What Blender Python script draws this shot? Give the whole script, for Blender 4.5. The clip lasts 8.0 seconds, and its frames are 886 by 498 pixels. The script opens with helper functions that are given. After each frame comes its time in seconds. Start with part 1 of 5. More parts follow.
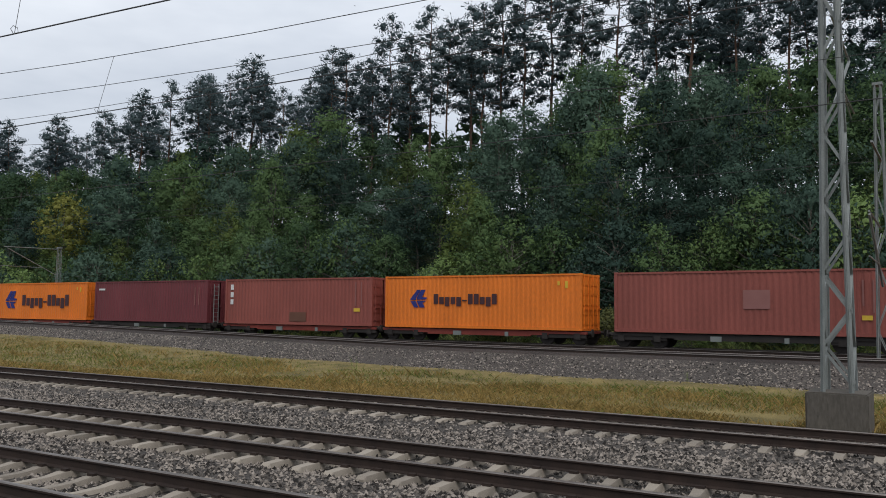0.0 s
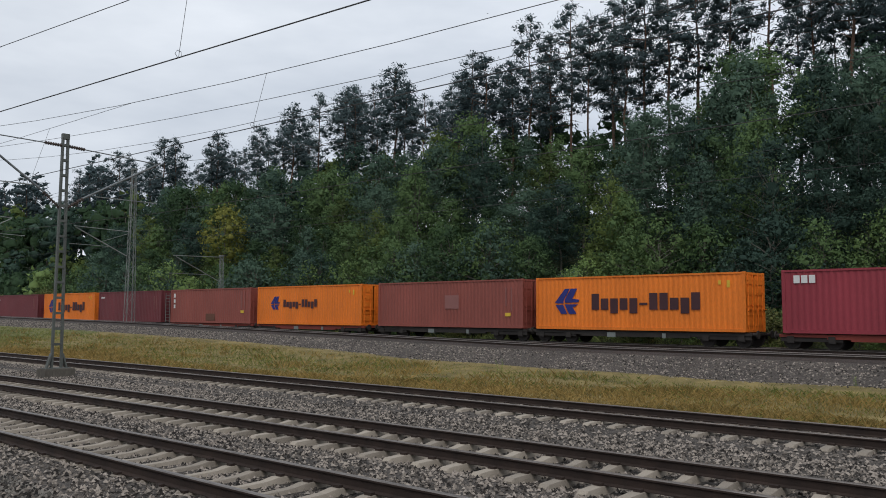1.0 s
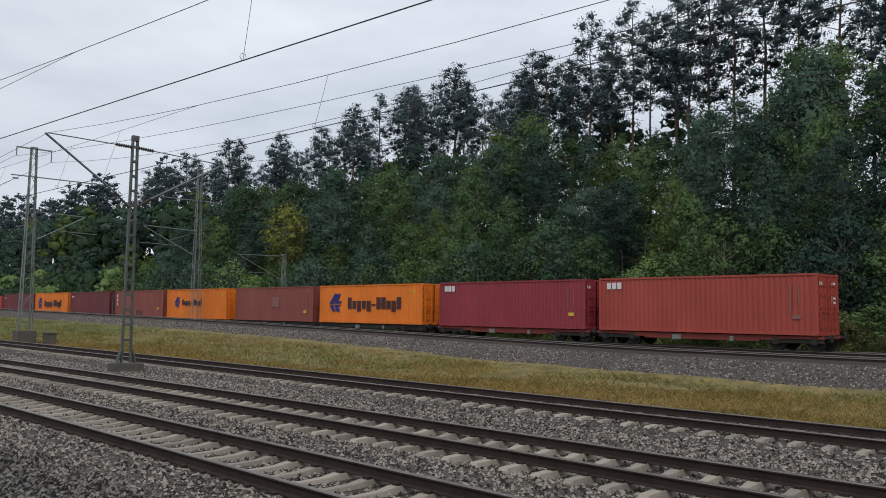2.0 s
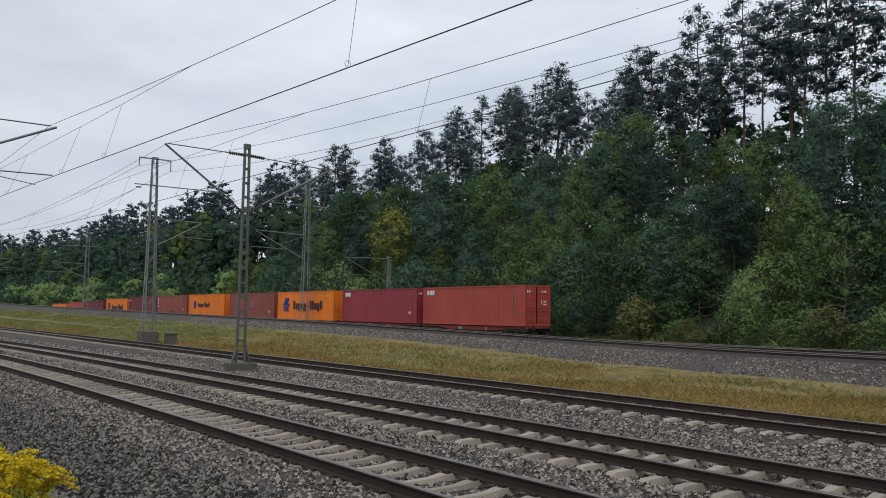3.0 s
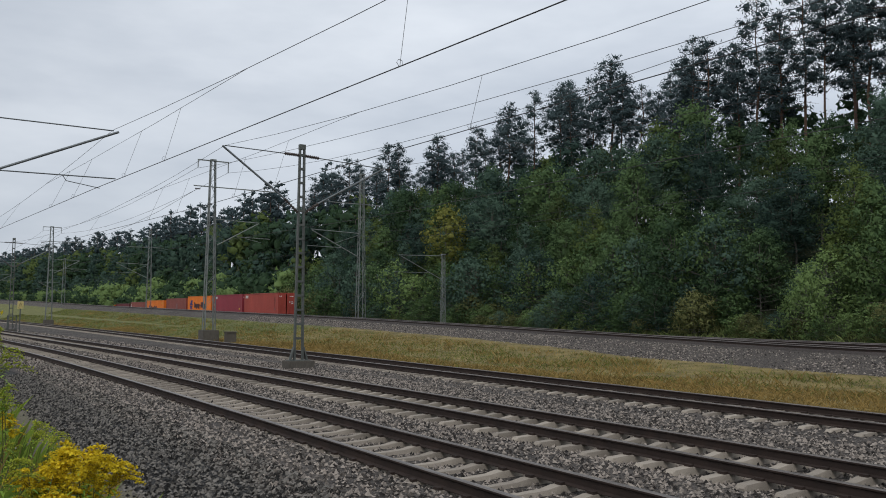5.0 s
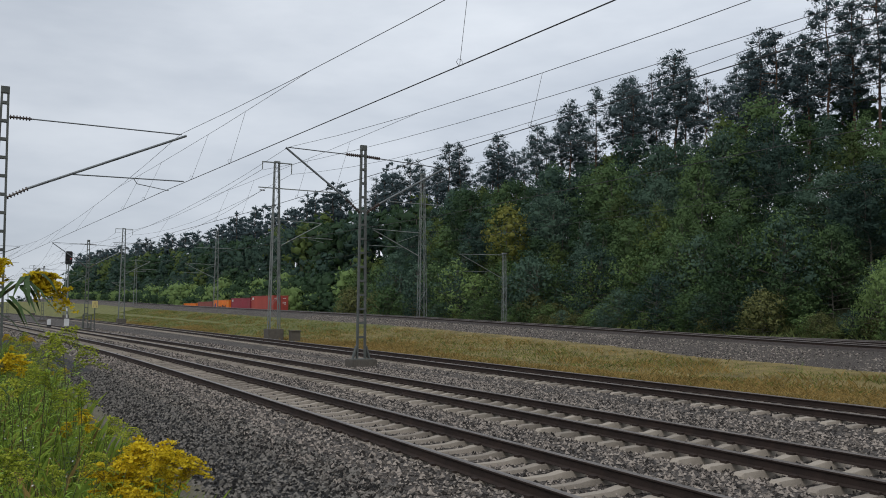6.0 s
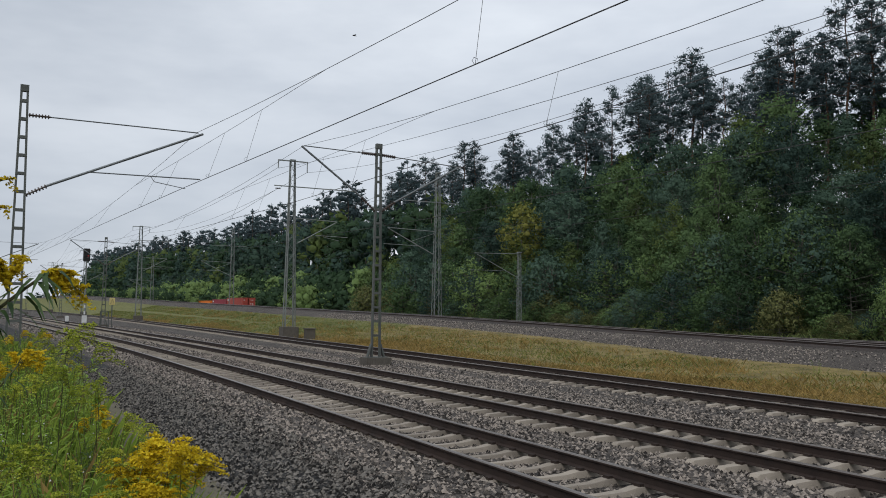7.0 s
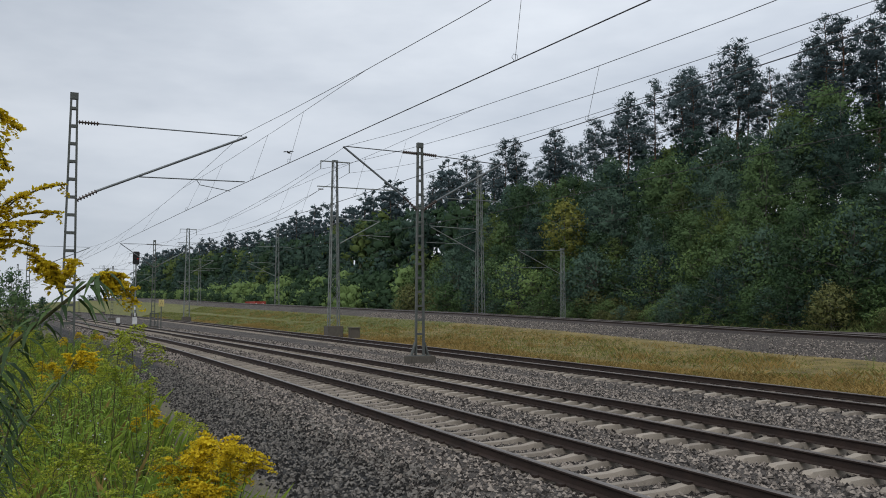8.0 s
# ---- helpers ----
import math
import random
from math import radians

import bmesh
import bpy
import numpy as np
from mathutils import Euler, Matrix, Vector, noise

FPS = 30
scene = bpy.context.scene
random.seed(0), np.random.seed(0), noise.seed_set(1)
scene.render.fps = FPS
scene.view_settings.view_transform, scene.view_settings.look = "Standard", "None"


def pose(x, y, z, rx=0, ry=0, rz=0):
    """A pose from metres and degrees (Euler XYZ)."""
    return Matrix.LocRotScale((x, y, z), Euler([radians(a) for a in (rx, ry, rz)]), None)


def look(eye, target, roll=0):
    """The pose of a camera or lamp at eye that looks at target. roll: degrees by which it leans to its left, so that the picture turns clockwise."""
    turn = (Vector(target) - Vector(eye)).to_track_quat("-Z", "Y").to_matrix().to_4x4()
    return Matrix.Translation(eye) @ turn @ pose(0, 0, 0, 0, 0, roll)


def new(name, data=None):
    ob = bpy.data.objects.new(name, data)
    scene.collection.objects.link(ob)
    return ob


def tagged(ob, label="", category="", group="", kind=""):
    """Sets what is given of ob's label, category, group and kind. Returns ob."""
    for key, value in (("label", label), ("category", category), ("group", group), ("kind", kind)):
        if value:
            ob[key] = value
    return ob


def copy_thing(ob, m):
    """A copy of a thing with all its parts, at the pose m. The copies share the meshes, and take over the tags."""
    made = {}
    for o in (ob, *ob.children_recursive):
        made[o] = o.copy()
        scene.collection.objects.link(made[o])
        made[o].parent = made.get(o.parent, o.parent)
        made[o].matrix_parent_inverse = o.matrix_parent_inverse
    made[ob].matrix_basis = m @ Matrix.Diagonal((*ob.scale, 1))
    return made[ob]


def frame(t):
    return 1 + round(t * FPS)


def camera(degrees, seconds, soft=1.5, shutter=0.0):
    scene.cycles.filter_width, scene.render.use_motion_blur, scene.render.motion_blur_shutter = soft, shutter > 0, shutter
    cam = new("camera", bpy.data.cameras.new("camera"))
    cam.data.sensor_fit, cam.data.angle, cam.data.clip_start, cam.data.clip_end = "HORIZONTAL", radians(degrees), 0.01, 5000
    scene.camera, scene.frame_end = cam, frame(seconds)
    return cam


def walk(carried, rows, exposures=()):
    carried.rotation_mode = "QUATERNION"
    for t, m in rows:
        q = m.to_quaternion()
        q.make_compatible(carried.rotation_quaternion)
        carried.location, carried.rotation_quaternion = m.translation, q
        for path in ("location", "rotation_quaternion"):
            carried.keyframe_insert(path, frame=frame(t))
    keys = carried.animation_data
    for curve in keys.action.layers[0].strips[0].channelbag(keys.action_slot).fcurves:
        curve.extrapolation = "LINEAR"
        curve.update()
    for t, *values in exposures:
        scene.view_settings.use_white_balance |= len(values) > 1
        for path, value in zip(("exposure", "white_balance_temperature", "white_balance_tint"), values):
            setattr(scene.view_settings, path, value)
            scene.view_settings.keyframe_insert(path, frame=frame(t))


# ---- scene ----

# ---- camera and its walk: a hand-held pan from one stand ----
cam = camera(56.6, 8.0, soft=0.95)
EYE = (0.0, 0.0, 2.1)
ROWS = [  # seconds, turn to the left of +y, tilt up, lean
    (0.0, -57.82, 4.50, 0.63), (0.1, -55.2, 4.52, 0.58), (0.3, -51.1, 4.55, 0.48), (0.5, -49.06, 4.56, 0.42),
    (1.0, -47.86, 4.56, 0.24), (1.2, -47.88, 4.57, 0.30), (2.3, -40.82, 4.47, 0.85), (2.5, -38.87, 4.47, 0.84),
    (3.0, -36.52, 4.52, 0.75), (3.5, -34.48, 4.49, 0.58), (4.0, -32.98, 4.31, 0.54), (5.5, -32.54, 4.25, 0.11),
    (5.6, -31.8, 4.24, 0.14), (6.0, -28.51, 4.19, 0.30), (6.5, -28.05, 4.15, 0.48), (7.0, -27.47, 4.09, 0.60),
    (7.2, -26.7, 4.02, 0.40), (7.4, -25.3, 3.94, 0.25), (7.5, -24.75, 3.90, 0.19), (8.0, -24.51, 3.94, -0.06),
]


def aim(yaw, pitch):
    a, b = radians(yaw), radians(pitch)
    return (EYE[0] - math.sin(a) * math.cos(b), EYE[1] + math.cos(a) * math.cos(b), EYE[2] + math.sin(b))


walk(cam, [(t, look(EYE, aim(yaw, pitch), roll)) for t, yaw, pitch, roll in ROWS], [(0.0, 0.06, 6350, 10.5), (1.0, 0.02, 6350, 10.0), (2.5, 0.04, 6300, 9.5), (5.5, -0.06, 6300, 9.8), (8.0, -0.02, 6300, 9.8)])

# ---- overcast daylight ----
SUN_EL, SUN_AZ = radians(51), radians(231)
world = bpy.data.worlds.new("overcast_sky")
scene.world = world
world.use_nodes = True
wn, wl = world.node_tree.nodes, world.node_tree.links
wn.clear()
sky = wn.new("ShaderNodeTexSky")
sky.sky_type, sky.sun_disc = "NISHITA", False
sky.sun_elevation, sky.sun_rotation = SUN_EL, SUN_AZ
coord, stretch = wn.new("ShaderNodeTexCoord"), wn.new("ShaderNodeMapping")
stretch.inputs["Scale"].default_value = (1.0, 1.0, 3.2)
cloud, ramp = wn.new("ShaderNodeTexNoise"), wn.new("ShaderNodeValToRGB")
cloud.inputs["Scale"].default_value, cloud.inputs["Detail"].default_value, cloud.inputs["Roughness"].default_value = 2.6, 5.0, 0.55
ramp.color_ramp.elements[0].position, ramp.color_ramp.elements[0].color = 0.30, (0.555, 0.60, 0.665, 1)
ramp.color_ramp.elements[1].position, ramp.color_ramp.elements[1].color = 0.68, (0.82, 0.855, 0.90, 1)
thin, veil = wn.new("ShaderNodeMix"), wn.new("ShaderNodeBackground")
thin.data_type = "RGBA"
thin.inputs[0].default_value = 0.93
scaled = wn.new("ShaderNodeMix")
scaled.data_type, scaled.blend_type = "RGBA", "MULTIPLY"
scaled.inputs[0].default_value = 1.0
scaled.inputs[7].default_value = (0.1, 0.1, 0.1, 1)
wl.new(coord.outputs["Generated"], stretch.inputs["Vector"])
wl.new(stretch.outputs["Vector"], cloud.inputs["Vector"])
wl.new(cloud.outputs["Fac"], ramp.inputs["Fac"])
wl.new(sky.outputs["Color"], scaled.inputs[6])
wl.new(scaled.outputs[2], thin.inputs[6])
wl.new(ramp.outputs["Color"], thin.inputs[7])
lean, span, tone = wn.new("ShaderNodeVectorMath"), wn.new("ShaderNodeMapRange"), wn.new("ShaderNodeMix")
lean.operation = "DOT_PRODUCT"
lean.inputs[1].default_value = (0.82, 0.35, 0.45)
span.inputs["From Min"].default_value, span.inputs["From Max"].default_value = 0.25, 1.0
span.inputs["To Min"].default_value, span.inputs["To Max"].default_value = 0.86, 1.08
tone.data_type, tone.blend_type = "RGBA", "MULTIPLY"
tone.inputs[0].default_value = 1.0
wl.new(coord.outputs["Generated"], lean.inputs[0])
wl.new(lean.outputs["Value"], span.inputs["Value"])
wl.new(thin.outputs[2], tone.inputs[6])
wl.new(span.outputs["Result"], tone.inputs[7])
wl.new(tone.outputs[2], veil.inputs["Color"])
veil.inputs["Strength"].default_value = 1.0
wl.new(veil.outputs["Background"], wn.new("ShaderNodeOutputWorld").inputs["Surface"])

sun = new("sun", bpy.data.lights.new("sun", "SUN"))
sun.data.energy, sun.data.angle, sun.data.color = 1.35, radians(30), (1.0, 0.96, 0.9)
sun.matrix_world = look((-25, -20, 40), (0, 0, 0))


# ---- materials ----
def surf(name, dark, light, scale=6.0, rough=0.8, bump=0.3, metal=0.0, by_object=0.0, by_island=0.0, big=0.25, stretch_z=1.0, fine=9.0, spec=0.4, height=0.01, see=0.0):
    """A weathered surface: two scales of noise between a dark and a light colour, with bump."""
    m = bpy.data.materials.new(name)
    m.use_nodes = True
    nt = m.node_tree
    n, l = nt.nodes, nt.links
    b = n["Principled BSDF"]
    b.inputs["Roughness"].default_value, b.inputs["Metallic"].default_value = rough, metal
    b.inputs["Specular IOR Level"].default_value = spec
    tc, mp = n.new("ShaderNodeTexCoord"), n.new("ShaderNodeMapping")
    mp.inputs["Scale"].default_value = (1, 1, stretch_z)
    l.new(tc.outputs["Object"], mp.inputs["Vector"])
    a, c = n.new("ShaderNodeTexNoise"), n.new("ShaderNodeTexNoise")
    a.inputs["Scale"].default_value, c.inputs["Scale"].default_value = scale * big, scale * fine
    a.inputs["Detail"].default_value, c.inputs["Detail"].default_value = 4, 3
    for t in (a, c):
        l.new(mp.outputs["Vector"], t.inputs["Vector"])
    add = n.new("ShaderNodeMath")
    add.operation = "MULTIPLY_ADD"
    add.inputs[1].default_value, add.inputs[2].default_value = 0.55, 0.0
    l.new(a.outputs["Fac"], add.inputs[0])
    add2 = n.new("ShaderNodeMath")
    add2.operation = "MULTIPLY_ADD"
    add2.inputs[1].default_value = 0.45
    l.new(c.outputs["Fac"], add2.inputs[0])
    l.new(add.outputs[0], add2.inputs[2])
    last = add2.outputs[0]
    for amount, node, out in ((by_object, "ShaderNodeObjectInfo", "Random"), (by_island, "ShaderNodeNewGeometry", "Random Per Island")):
        if amount:
            r, k = n.new(node), n.new("ShaderNodeMath")
            k.operation = "MULTIPLY_ADD"
            k.inputs[1].default_value = amount
            l.new(r.outputs[out], k.inputs[0])
            sh = n.new("ShaderNodeMath")
            sh.operation = "SUBTRACT"
            sh.inputs[1].default_value = amount / 2
            l.new(last, sh.inputs[0])
            l.new(sh.outputs[0], k.inputs[2])
            last = k.outputs[0]
    rp = n.new("ShaderNodeValToRGB")
    rp.color_ramp.elements[0].position, rp.color_ramp.elements[0].color = 0.28, (*dark, 1)
    rp.color_ramp.elements[1].position, rp.color_ramp.elements[1].color = 0.72, (*light, 1)
    l.new(last, rp.inputs["Fac"])
    l.new(rp.outputs["Color"], b.inputs["Base Color"])
    if bump:
        bp = n.new("ShaderNodeBump")
        bp.inputs["Strength"].default_value, bp.inputs["Distance"].default_value = bump, height
        l.new(c.outputs["Fac"], bp.inputs["Height"])
        l.new(bp.outputs["Normal"], b.inputs["Normal"])
    if see:
        tr, mx = n.new("ShaderNodeBsdfTranslucent"), n.new("ShaderNodeMixShader")
        mx.inputs[0].default_value = see
        l.new(rp.outputs["Color"], tr.inputs["Color"])
        l.new(b.outputs[0], mx.inputs[1])
        l.new(tr.outputs[0], mx.inputs[2])
        l.new(mx.outputs[0], n["Material Output"].inputs["Surface"])
    return m


def ballast_surface(name, dark, light, size=16.0):
    """Crushed stone: cells of differing grey with relief, and shade of the gaps painted dark along the cell edges."""
    m = bpy.data.materials.new(name)
    m.use_nodes = True
    n, l = m.node_tree.nodes, m.node_tree.links
    b = n["Principled BSDF"]
    b.inputs["Roughness"].default_value = 0.9
    tc, v, big = n.new("ShaderNodeTexCoord"), n.new("ShaderNodeTexVoronoi"), n.new("ShaderNodeTexNoise")
    v.inputs["Scale"].default_value, big.inputs["Scale"].default_value = size, 0.35
    l.new(tc.outputs["Object"], v.inputs["Vector"])
    l.new(tc.outputs["Object"], big.inputs["Vector"])
    sep = n.new("ShaderNodeSeparateColor")
    l.new(v.outputs["Color"], sep.inputs["Color"])
    mixv = n.new("ShaderNodeMath")
    mixv.operation = "MULTIPLY_ADD"
    mixv.inputs[1].default_value = 0.5
    l.new(sep.outputs["Red"], mixv.inputs[0])
    half = n.new("ShaderNodeMath")
    half.operation = "MULTIPLY"
    half.inputs[1].default_value = 0.5
    l.new(big.outputs["Fac"], half.inputs[0])
    l.new(half.outputs[0], mixv.inputs[2])
    rp = n.new("ShaderNodeValToRGB")
    rp.color_ramp.elements[0].position, rp.color_ramp.elements[0].color = 0.15, (*dark, 1)
    rp.color_ramp.elements[1].position, rp.color_ramp.elements[1].color = 0.85, (*light, 1)
    l.new(mixv.outputs[0], rp.inputs["Fac"])
    # shade between the stones, put into the colour: darker towards each cell edge
    gap_shade, edge, mul = n.new("ShaderNodeTexVoronoi"), n.new("ShaderNodeValToRGB"), n.new("ShaderNodeMix")
    gap_shade.feature = "DISTANCE_TO_EDGE"
    gap_shade.inputs["Scale"].default_value = size
    l.new(tc.outputs["Object"], gap_shade.inputs["Vector"])
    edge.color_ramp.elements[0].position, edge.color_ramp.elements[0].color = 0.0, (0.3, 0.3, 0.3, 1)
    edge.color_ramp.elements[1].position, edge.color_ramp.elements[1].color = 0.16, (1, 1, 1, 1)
    l.new(gap_shade.outputs["Distance"], edge.inputs["Fac"])
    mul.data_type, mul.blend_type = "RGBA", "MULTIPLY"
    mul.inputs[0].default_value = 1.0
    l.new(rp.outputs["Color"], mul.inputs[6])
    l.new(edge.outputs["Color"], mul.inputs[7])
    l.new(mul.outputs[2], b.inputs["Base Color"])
    bp = n.new("ShaderNodeBump")
    bp.inputs["Strength"].default_value, bp.inputs["Distance"].default_value = 1.0, 0.06
    bp.invert = True
    l.new(v.outputs["Distance"], bp.inputs["Height"])
    l.new(bp.outputs["Normal"], b.inputs["Normal"])
    return m


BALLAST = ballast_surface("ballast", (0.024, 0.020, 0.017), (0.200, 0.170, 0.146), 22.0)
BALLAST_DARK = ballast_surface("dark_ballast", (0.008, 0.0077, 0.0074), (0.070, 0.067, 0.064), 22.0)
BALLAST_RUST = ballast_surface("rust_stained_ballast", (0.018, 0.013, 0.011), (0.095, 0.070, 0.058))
STONE = surf("stone", (0.018, 0.015, 0.013), (0.345, 0.298, 0.256), 14, 0.9, 0.5, by_island=0.7)
STONE_DARK = surf("dark_stone", (0.008, 0.0072, 0.0064), (0.200, 0.184, 0.164), 14, 0.9, 0.5, by_island=0.85)
GRASS_GROUND = surf("grass_ground", (0.030, 0.034, 0.010), (0.360, 0.270, 0.098), 3.5, 0.95, 0.8, big=0.3, fine=6.0, height=0.05)
GREEN_GROUND = surf("green_grass_ground", (0.034, 0.044, 0.011), (0.230, 0.225, 0.070), 3.5, 0.95, 0.8, big=0.3, fine=6.0, height=0.05)
BLADE = surf("dry_grass", (0.13, 0.095, 0.024), (0.40, 0.275, 0.09), 0.9, 0.8, 0, by_island=0.45, big=0.25, see=0.25)
BLADE_GREEN = surf("green_grass", (0.070, 0.092, 0.016), (0.22, 0.235, 0.058), 0.9, 0.8, 0, by_island=0.5, see=0.25)
SOIL = surf("verge_soil", (0.06, 0.055, 0.035), (0.20, 0.18, 0.12), 4.0, 0.95, 0.8, height=0.04)
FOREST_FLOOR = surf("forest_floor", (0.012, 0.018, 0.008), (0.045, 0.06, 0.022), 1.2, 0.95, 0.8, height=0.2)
CONCRETE = surf("sleeper_concrete", (0.165, 0.142, 0.117), (0.375, 0.325, 0.266), 9, 0.9, 0.3, by_object=0.3)
OLD_CONCRETE = surf("foundation_concrete", (0.045, 0.040, 0.034), (0.14, 0.125, 0.105), 2.5, 0.95, 0.6, stretch_z=0.3)
RAIL_SIDE = surf("rail_rust", (0.012, 0.008, 0.007), (0.046, 0.028, 0.021), 12, 0.85, 0.3)
RAIL_HEAD = surf("rail_head", (0.15, 0.13, 0.118), (0.32, 0.285, 0.26), 8, 0.4, 0.05, metal=0.85)
MAST_STEEL = surf("galvanised_mast", (0.060, 0.066, 0.060), (0.150, 0.160, 0.147), 6, 0.6, 0.2, metal=0.25)
MAST_PALE = surf("pale_galvanised_mast", (0.13, 0.145, 0.138), (0.30, 0.32, 0.31), 6, 0.6, 0.2, metal=0.25)
TUBE = surf("bracket_tube", (0.10, 0.11, 0.115), (0.24, 0.26, 0.27), 8, 0.55, 0.1, metal=0.4)
INSULATOR = surf("insulator", (0.035, 0.025, 0.022), (0.09, 0.065, 0.055), 10, 0.3, 0)
WIRE = surf("wire", (0.035, 0.035, 0.036), (0.085, 0.085, 0.085), 8, 0.6, 0, metal=0.3)
BLACK = surf("undergear", (0.010, 0.009, 0.009), (0.045, 0.038, 0.034), 5, 0.8, 0.3)
WAGON_RED = surf("wagon_red", (0.13, 0.022, 0.016), (0.26, 0.05, 0.035), 3, 0.7, 0.2)
WHITE_MARK = surf("white_marking", (0.55, 0.55, 0.54), (0.78, 0.78, 0.77), 5, 0.6, 0)
YELLOW_MARK = surf("yellow_marking", (0.55, 0.36, 0.03), (0.75, 0.52, 0.06), 5, 0.6, 0)
PALE_SIGN = surf("pale_sign", (0.52, 0.42, 0.15), (0.72, 0.60, 0.26), 5, 0.6, 0)
BLUE_MARK = surf("blue_marking", (0.012, 0.018, 0.13), (0.025, 0.035, 0.22), 5, 0.6, 0)
DARK_MARK = surf("dark_marking", (0.035, 0.014, 0.02), (0.07, 0.026, 0.03), 5, 0.6, 0)
GREY_PATCH = surf("grey_patch", (0.215, 0.088, 0.078), (0.28, 0.128, 0.118), 5, 0.7, 0)
RUST_PATCH = surf("rust_patch", (0.10, 0.045, 0.03), (0.16, 0.075, 0.05), 5, 0.8, 0)
BARK = surf("pine_bark", (0.055, 0.035, 0.026), (0.17, 0.10, 0.07), 3, 0.95, 0.8, stretch_z=0.3)
GREY_BARK = surf("grey_bark", (0.06, 0.055, 0.045), (0.20, 0.19, 0.165), 3, 0.95, 0.8, stretch_z=0.3)
NEEDLE = surf("pine_needles", (0.052, 0.080, 0.088), (0.115, 0.162, 0.168), 0.5, 0.75, 0, by_object=0.3, by_island=0.3, see=0.35, spec=0.2)
LEAF = surf("forest_leaves", (0.044, 0.084, 0.040), (0.122, 0.196, 0.078), 0.5, 0.75, 0, by_object=0.75, by_island=0.22, see=0.42, spec=0.2)
LEAF_DARK = surf("dark_leaves", (0.040, 0.075, 0.059), (0.100, 0.165, 0.115), 0.5, 0.75, 0, by_object=0.6, by_island=0.22, see=0.42, spec=0.2)
LEAF_WARM = surf("warm_leaves", (0.062, 0.092, 0.030), (0.150, 0.205, 0.060), 0.5, 0.75, 0, by_object=0.6, by_island=0.22, see=0.42, spec=0.2)
SHRUB = surf("shrub_leaves", (0.066, 0.118, 0.046), (0.195, 0.285, 0.098), 0.5, 0.75, 0, by_object=0.7, by_island=0.25, see=0.38, spec=0.2)
WEED_EDGE = surf("edge_weeds", (0.085, 0.125, 0.040), (0.245, 0.300, 0.105), 0.9, 0.8, 0, by_island=0.5, see=0.3, spec=0.2)
SHRUB_BROWN = surf("brownish_shrub", (0.075, 0.088, 0.033), (0.20, 0.21, 0.078), 0.5, 0.7, 0, by_object=0.4, by_island=0.5, see=0.38, spec=0.2)
YELLOW_LEAF = surf("yellowing_leaves", (0.13, 0.145, 0.030), (0.28, 0.28, 0.07), 0.5, 0.7, 0, by_island=0.5, see=0.38, spec=0.2)

PLUME = surf("goldenrod_flower", (0.49, 0.36, 0.012), (0.84, 0.66, 0.036), 6, 0.8, 0, by_object=0.3, by_island=0.5, see=0.38, spec=0.2)
PLUME_PALE = surf("fading_flower", (0.22, 0.28, 0.026), (0.50, 0.52, 0.07), 6, 0.8, 0, by_object=0.3, by_island=0.5, see=0.38, spec=0.2)
WEED_LEAF = surf("weed_leaf", (0.085, 0.165, 0.016), (0.315, 0.46, 0.06), 5, 0.7, 0, by_object=0.4, by_island=0.5, see=0.3, spec=0.3)
VERGE_GREEN = surf("verge_green", (0.105, 0.17, 0.018), (0.32, 0.43, 0.06), 3, 0.8, 0, by_island=0.5, see=0.3)
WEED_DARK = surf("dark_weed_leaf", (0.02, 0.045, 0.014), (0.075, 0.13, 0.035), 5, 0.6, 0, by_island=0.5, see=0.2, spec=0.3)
STEM = surf("weed_stem", (0.05, 0.05, 0.02), (0.13, 0.13, 0.05), 8, 0.8, 0)
RED_WEED = surf("reddened_leaf", (0.12, 0.03, 0.015), (0.34, 0.09, 0.04), 5, 0.7, 0, by_island=0.5, see=0.2)
PETAL = surf("white_petal", (0.6, 0.6, 0.55), (0.8, 0.8, 0.75), 5, 0.7, 0, by_island=0.3)
SIGN_BLACK = surf("black_paint", (0.008, 0.008, 0.009), (0.02, 0.02, 0.02), 4, 0.6, 0)
LAMP_RED = surf("red_lens", (0.35, 0.01, 0.01), (0.5, 0.02, 0.02), 4, 0.2, 0)


def paint(name, c):
    return surf(name, tuple(v * 0.72 for v in c), tuple(min(1, v * 1.12) for v in c), 1.6, 0.55, 0.15, big=0.5, stretch_z=0.35, by_object=0.12)


ORANGE, RED, MAROON = paint("orange_paint", (0.80, 0.20, 0.018)), paint("red_paint", (0.40, 0.068, 0.048)), paint("crimson_paint", (0.28, 0.036, 0.052))
BROWN, DARKRED, PALE_ORANGE = paint("oxide_paint", (0.27, 0.075, 0.058)), paint("dark_red_paint", (0.16, 0.036, 0.042)), paint("light_orange_paint", (0.62, 0.17, 0.05))


# ---- mesh helpers ----
def mesh_of(name, bm, *mats):
    me = bpy.data.meshes.new(name)
    bm.to_mesh(me)
    bm.free()
    for m in mats:
        me.materials.append(m)
    return me


def part(name, bm, material, parent, label=""):
    ob = new(name, mesh_of(name, bm, material) if isinstance(bm, bmesh.types.BMesh) else bm)
    ob.parent = parent
    return tagged(ob, label)


def box(bm, x0, x1, y0, y1, z0, z1, m=None):
    vs = [Vector((x, y, z)) for x in (x0, x1) for y in (y0, y1) for z in (z0, z1)]
    v = [bm.verts.new(m @ p if m else p) for p in vs]
    for f in ((0, 1, 3, 2), (4, 6, 7, 5), (0, 4, 5, 1), (2, 3, 7, 6), (0, 2, 6, 4), (1, 5, 7, 3)):
        bm.faces.new([v[i] for i in f])


def boxes(*dims):
    bm = bmesh.new()
    for d in dims:
        box(bm, *d)
    return bm


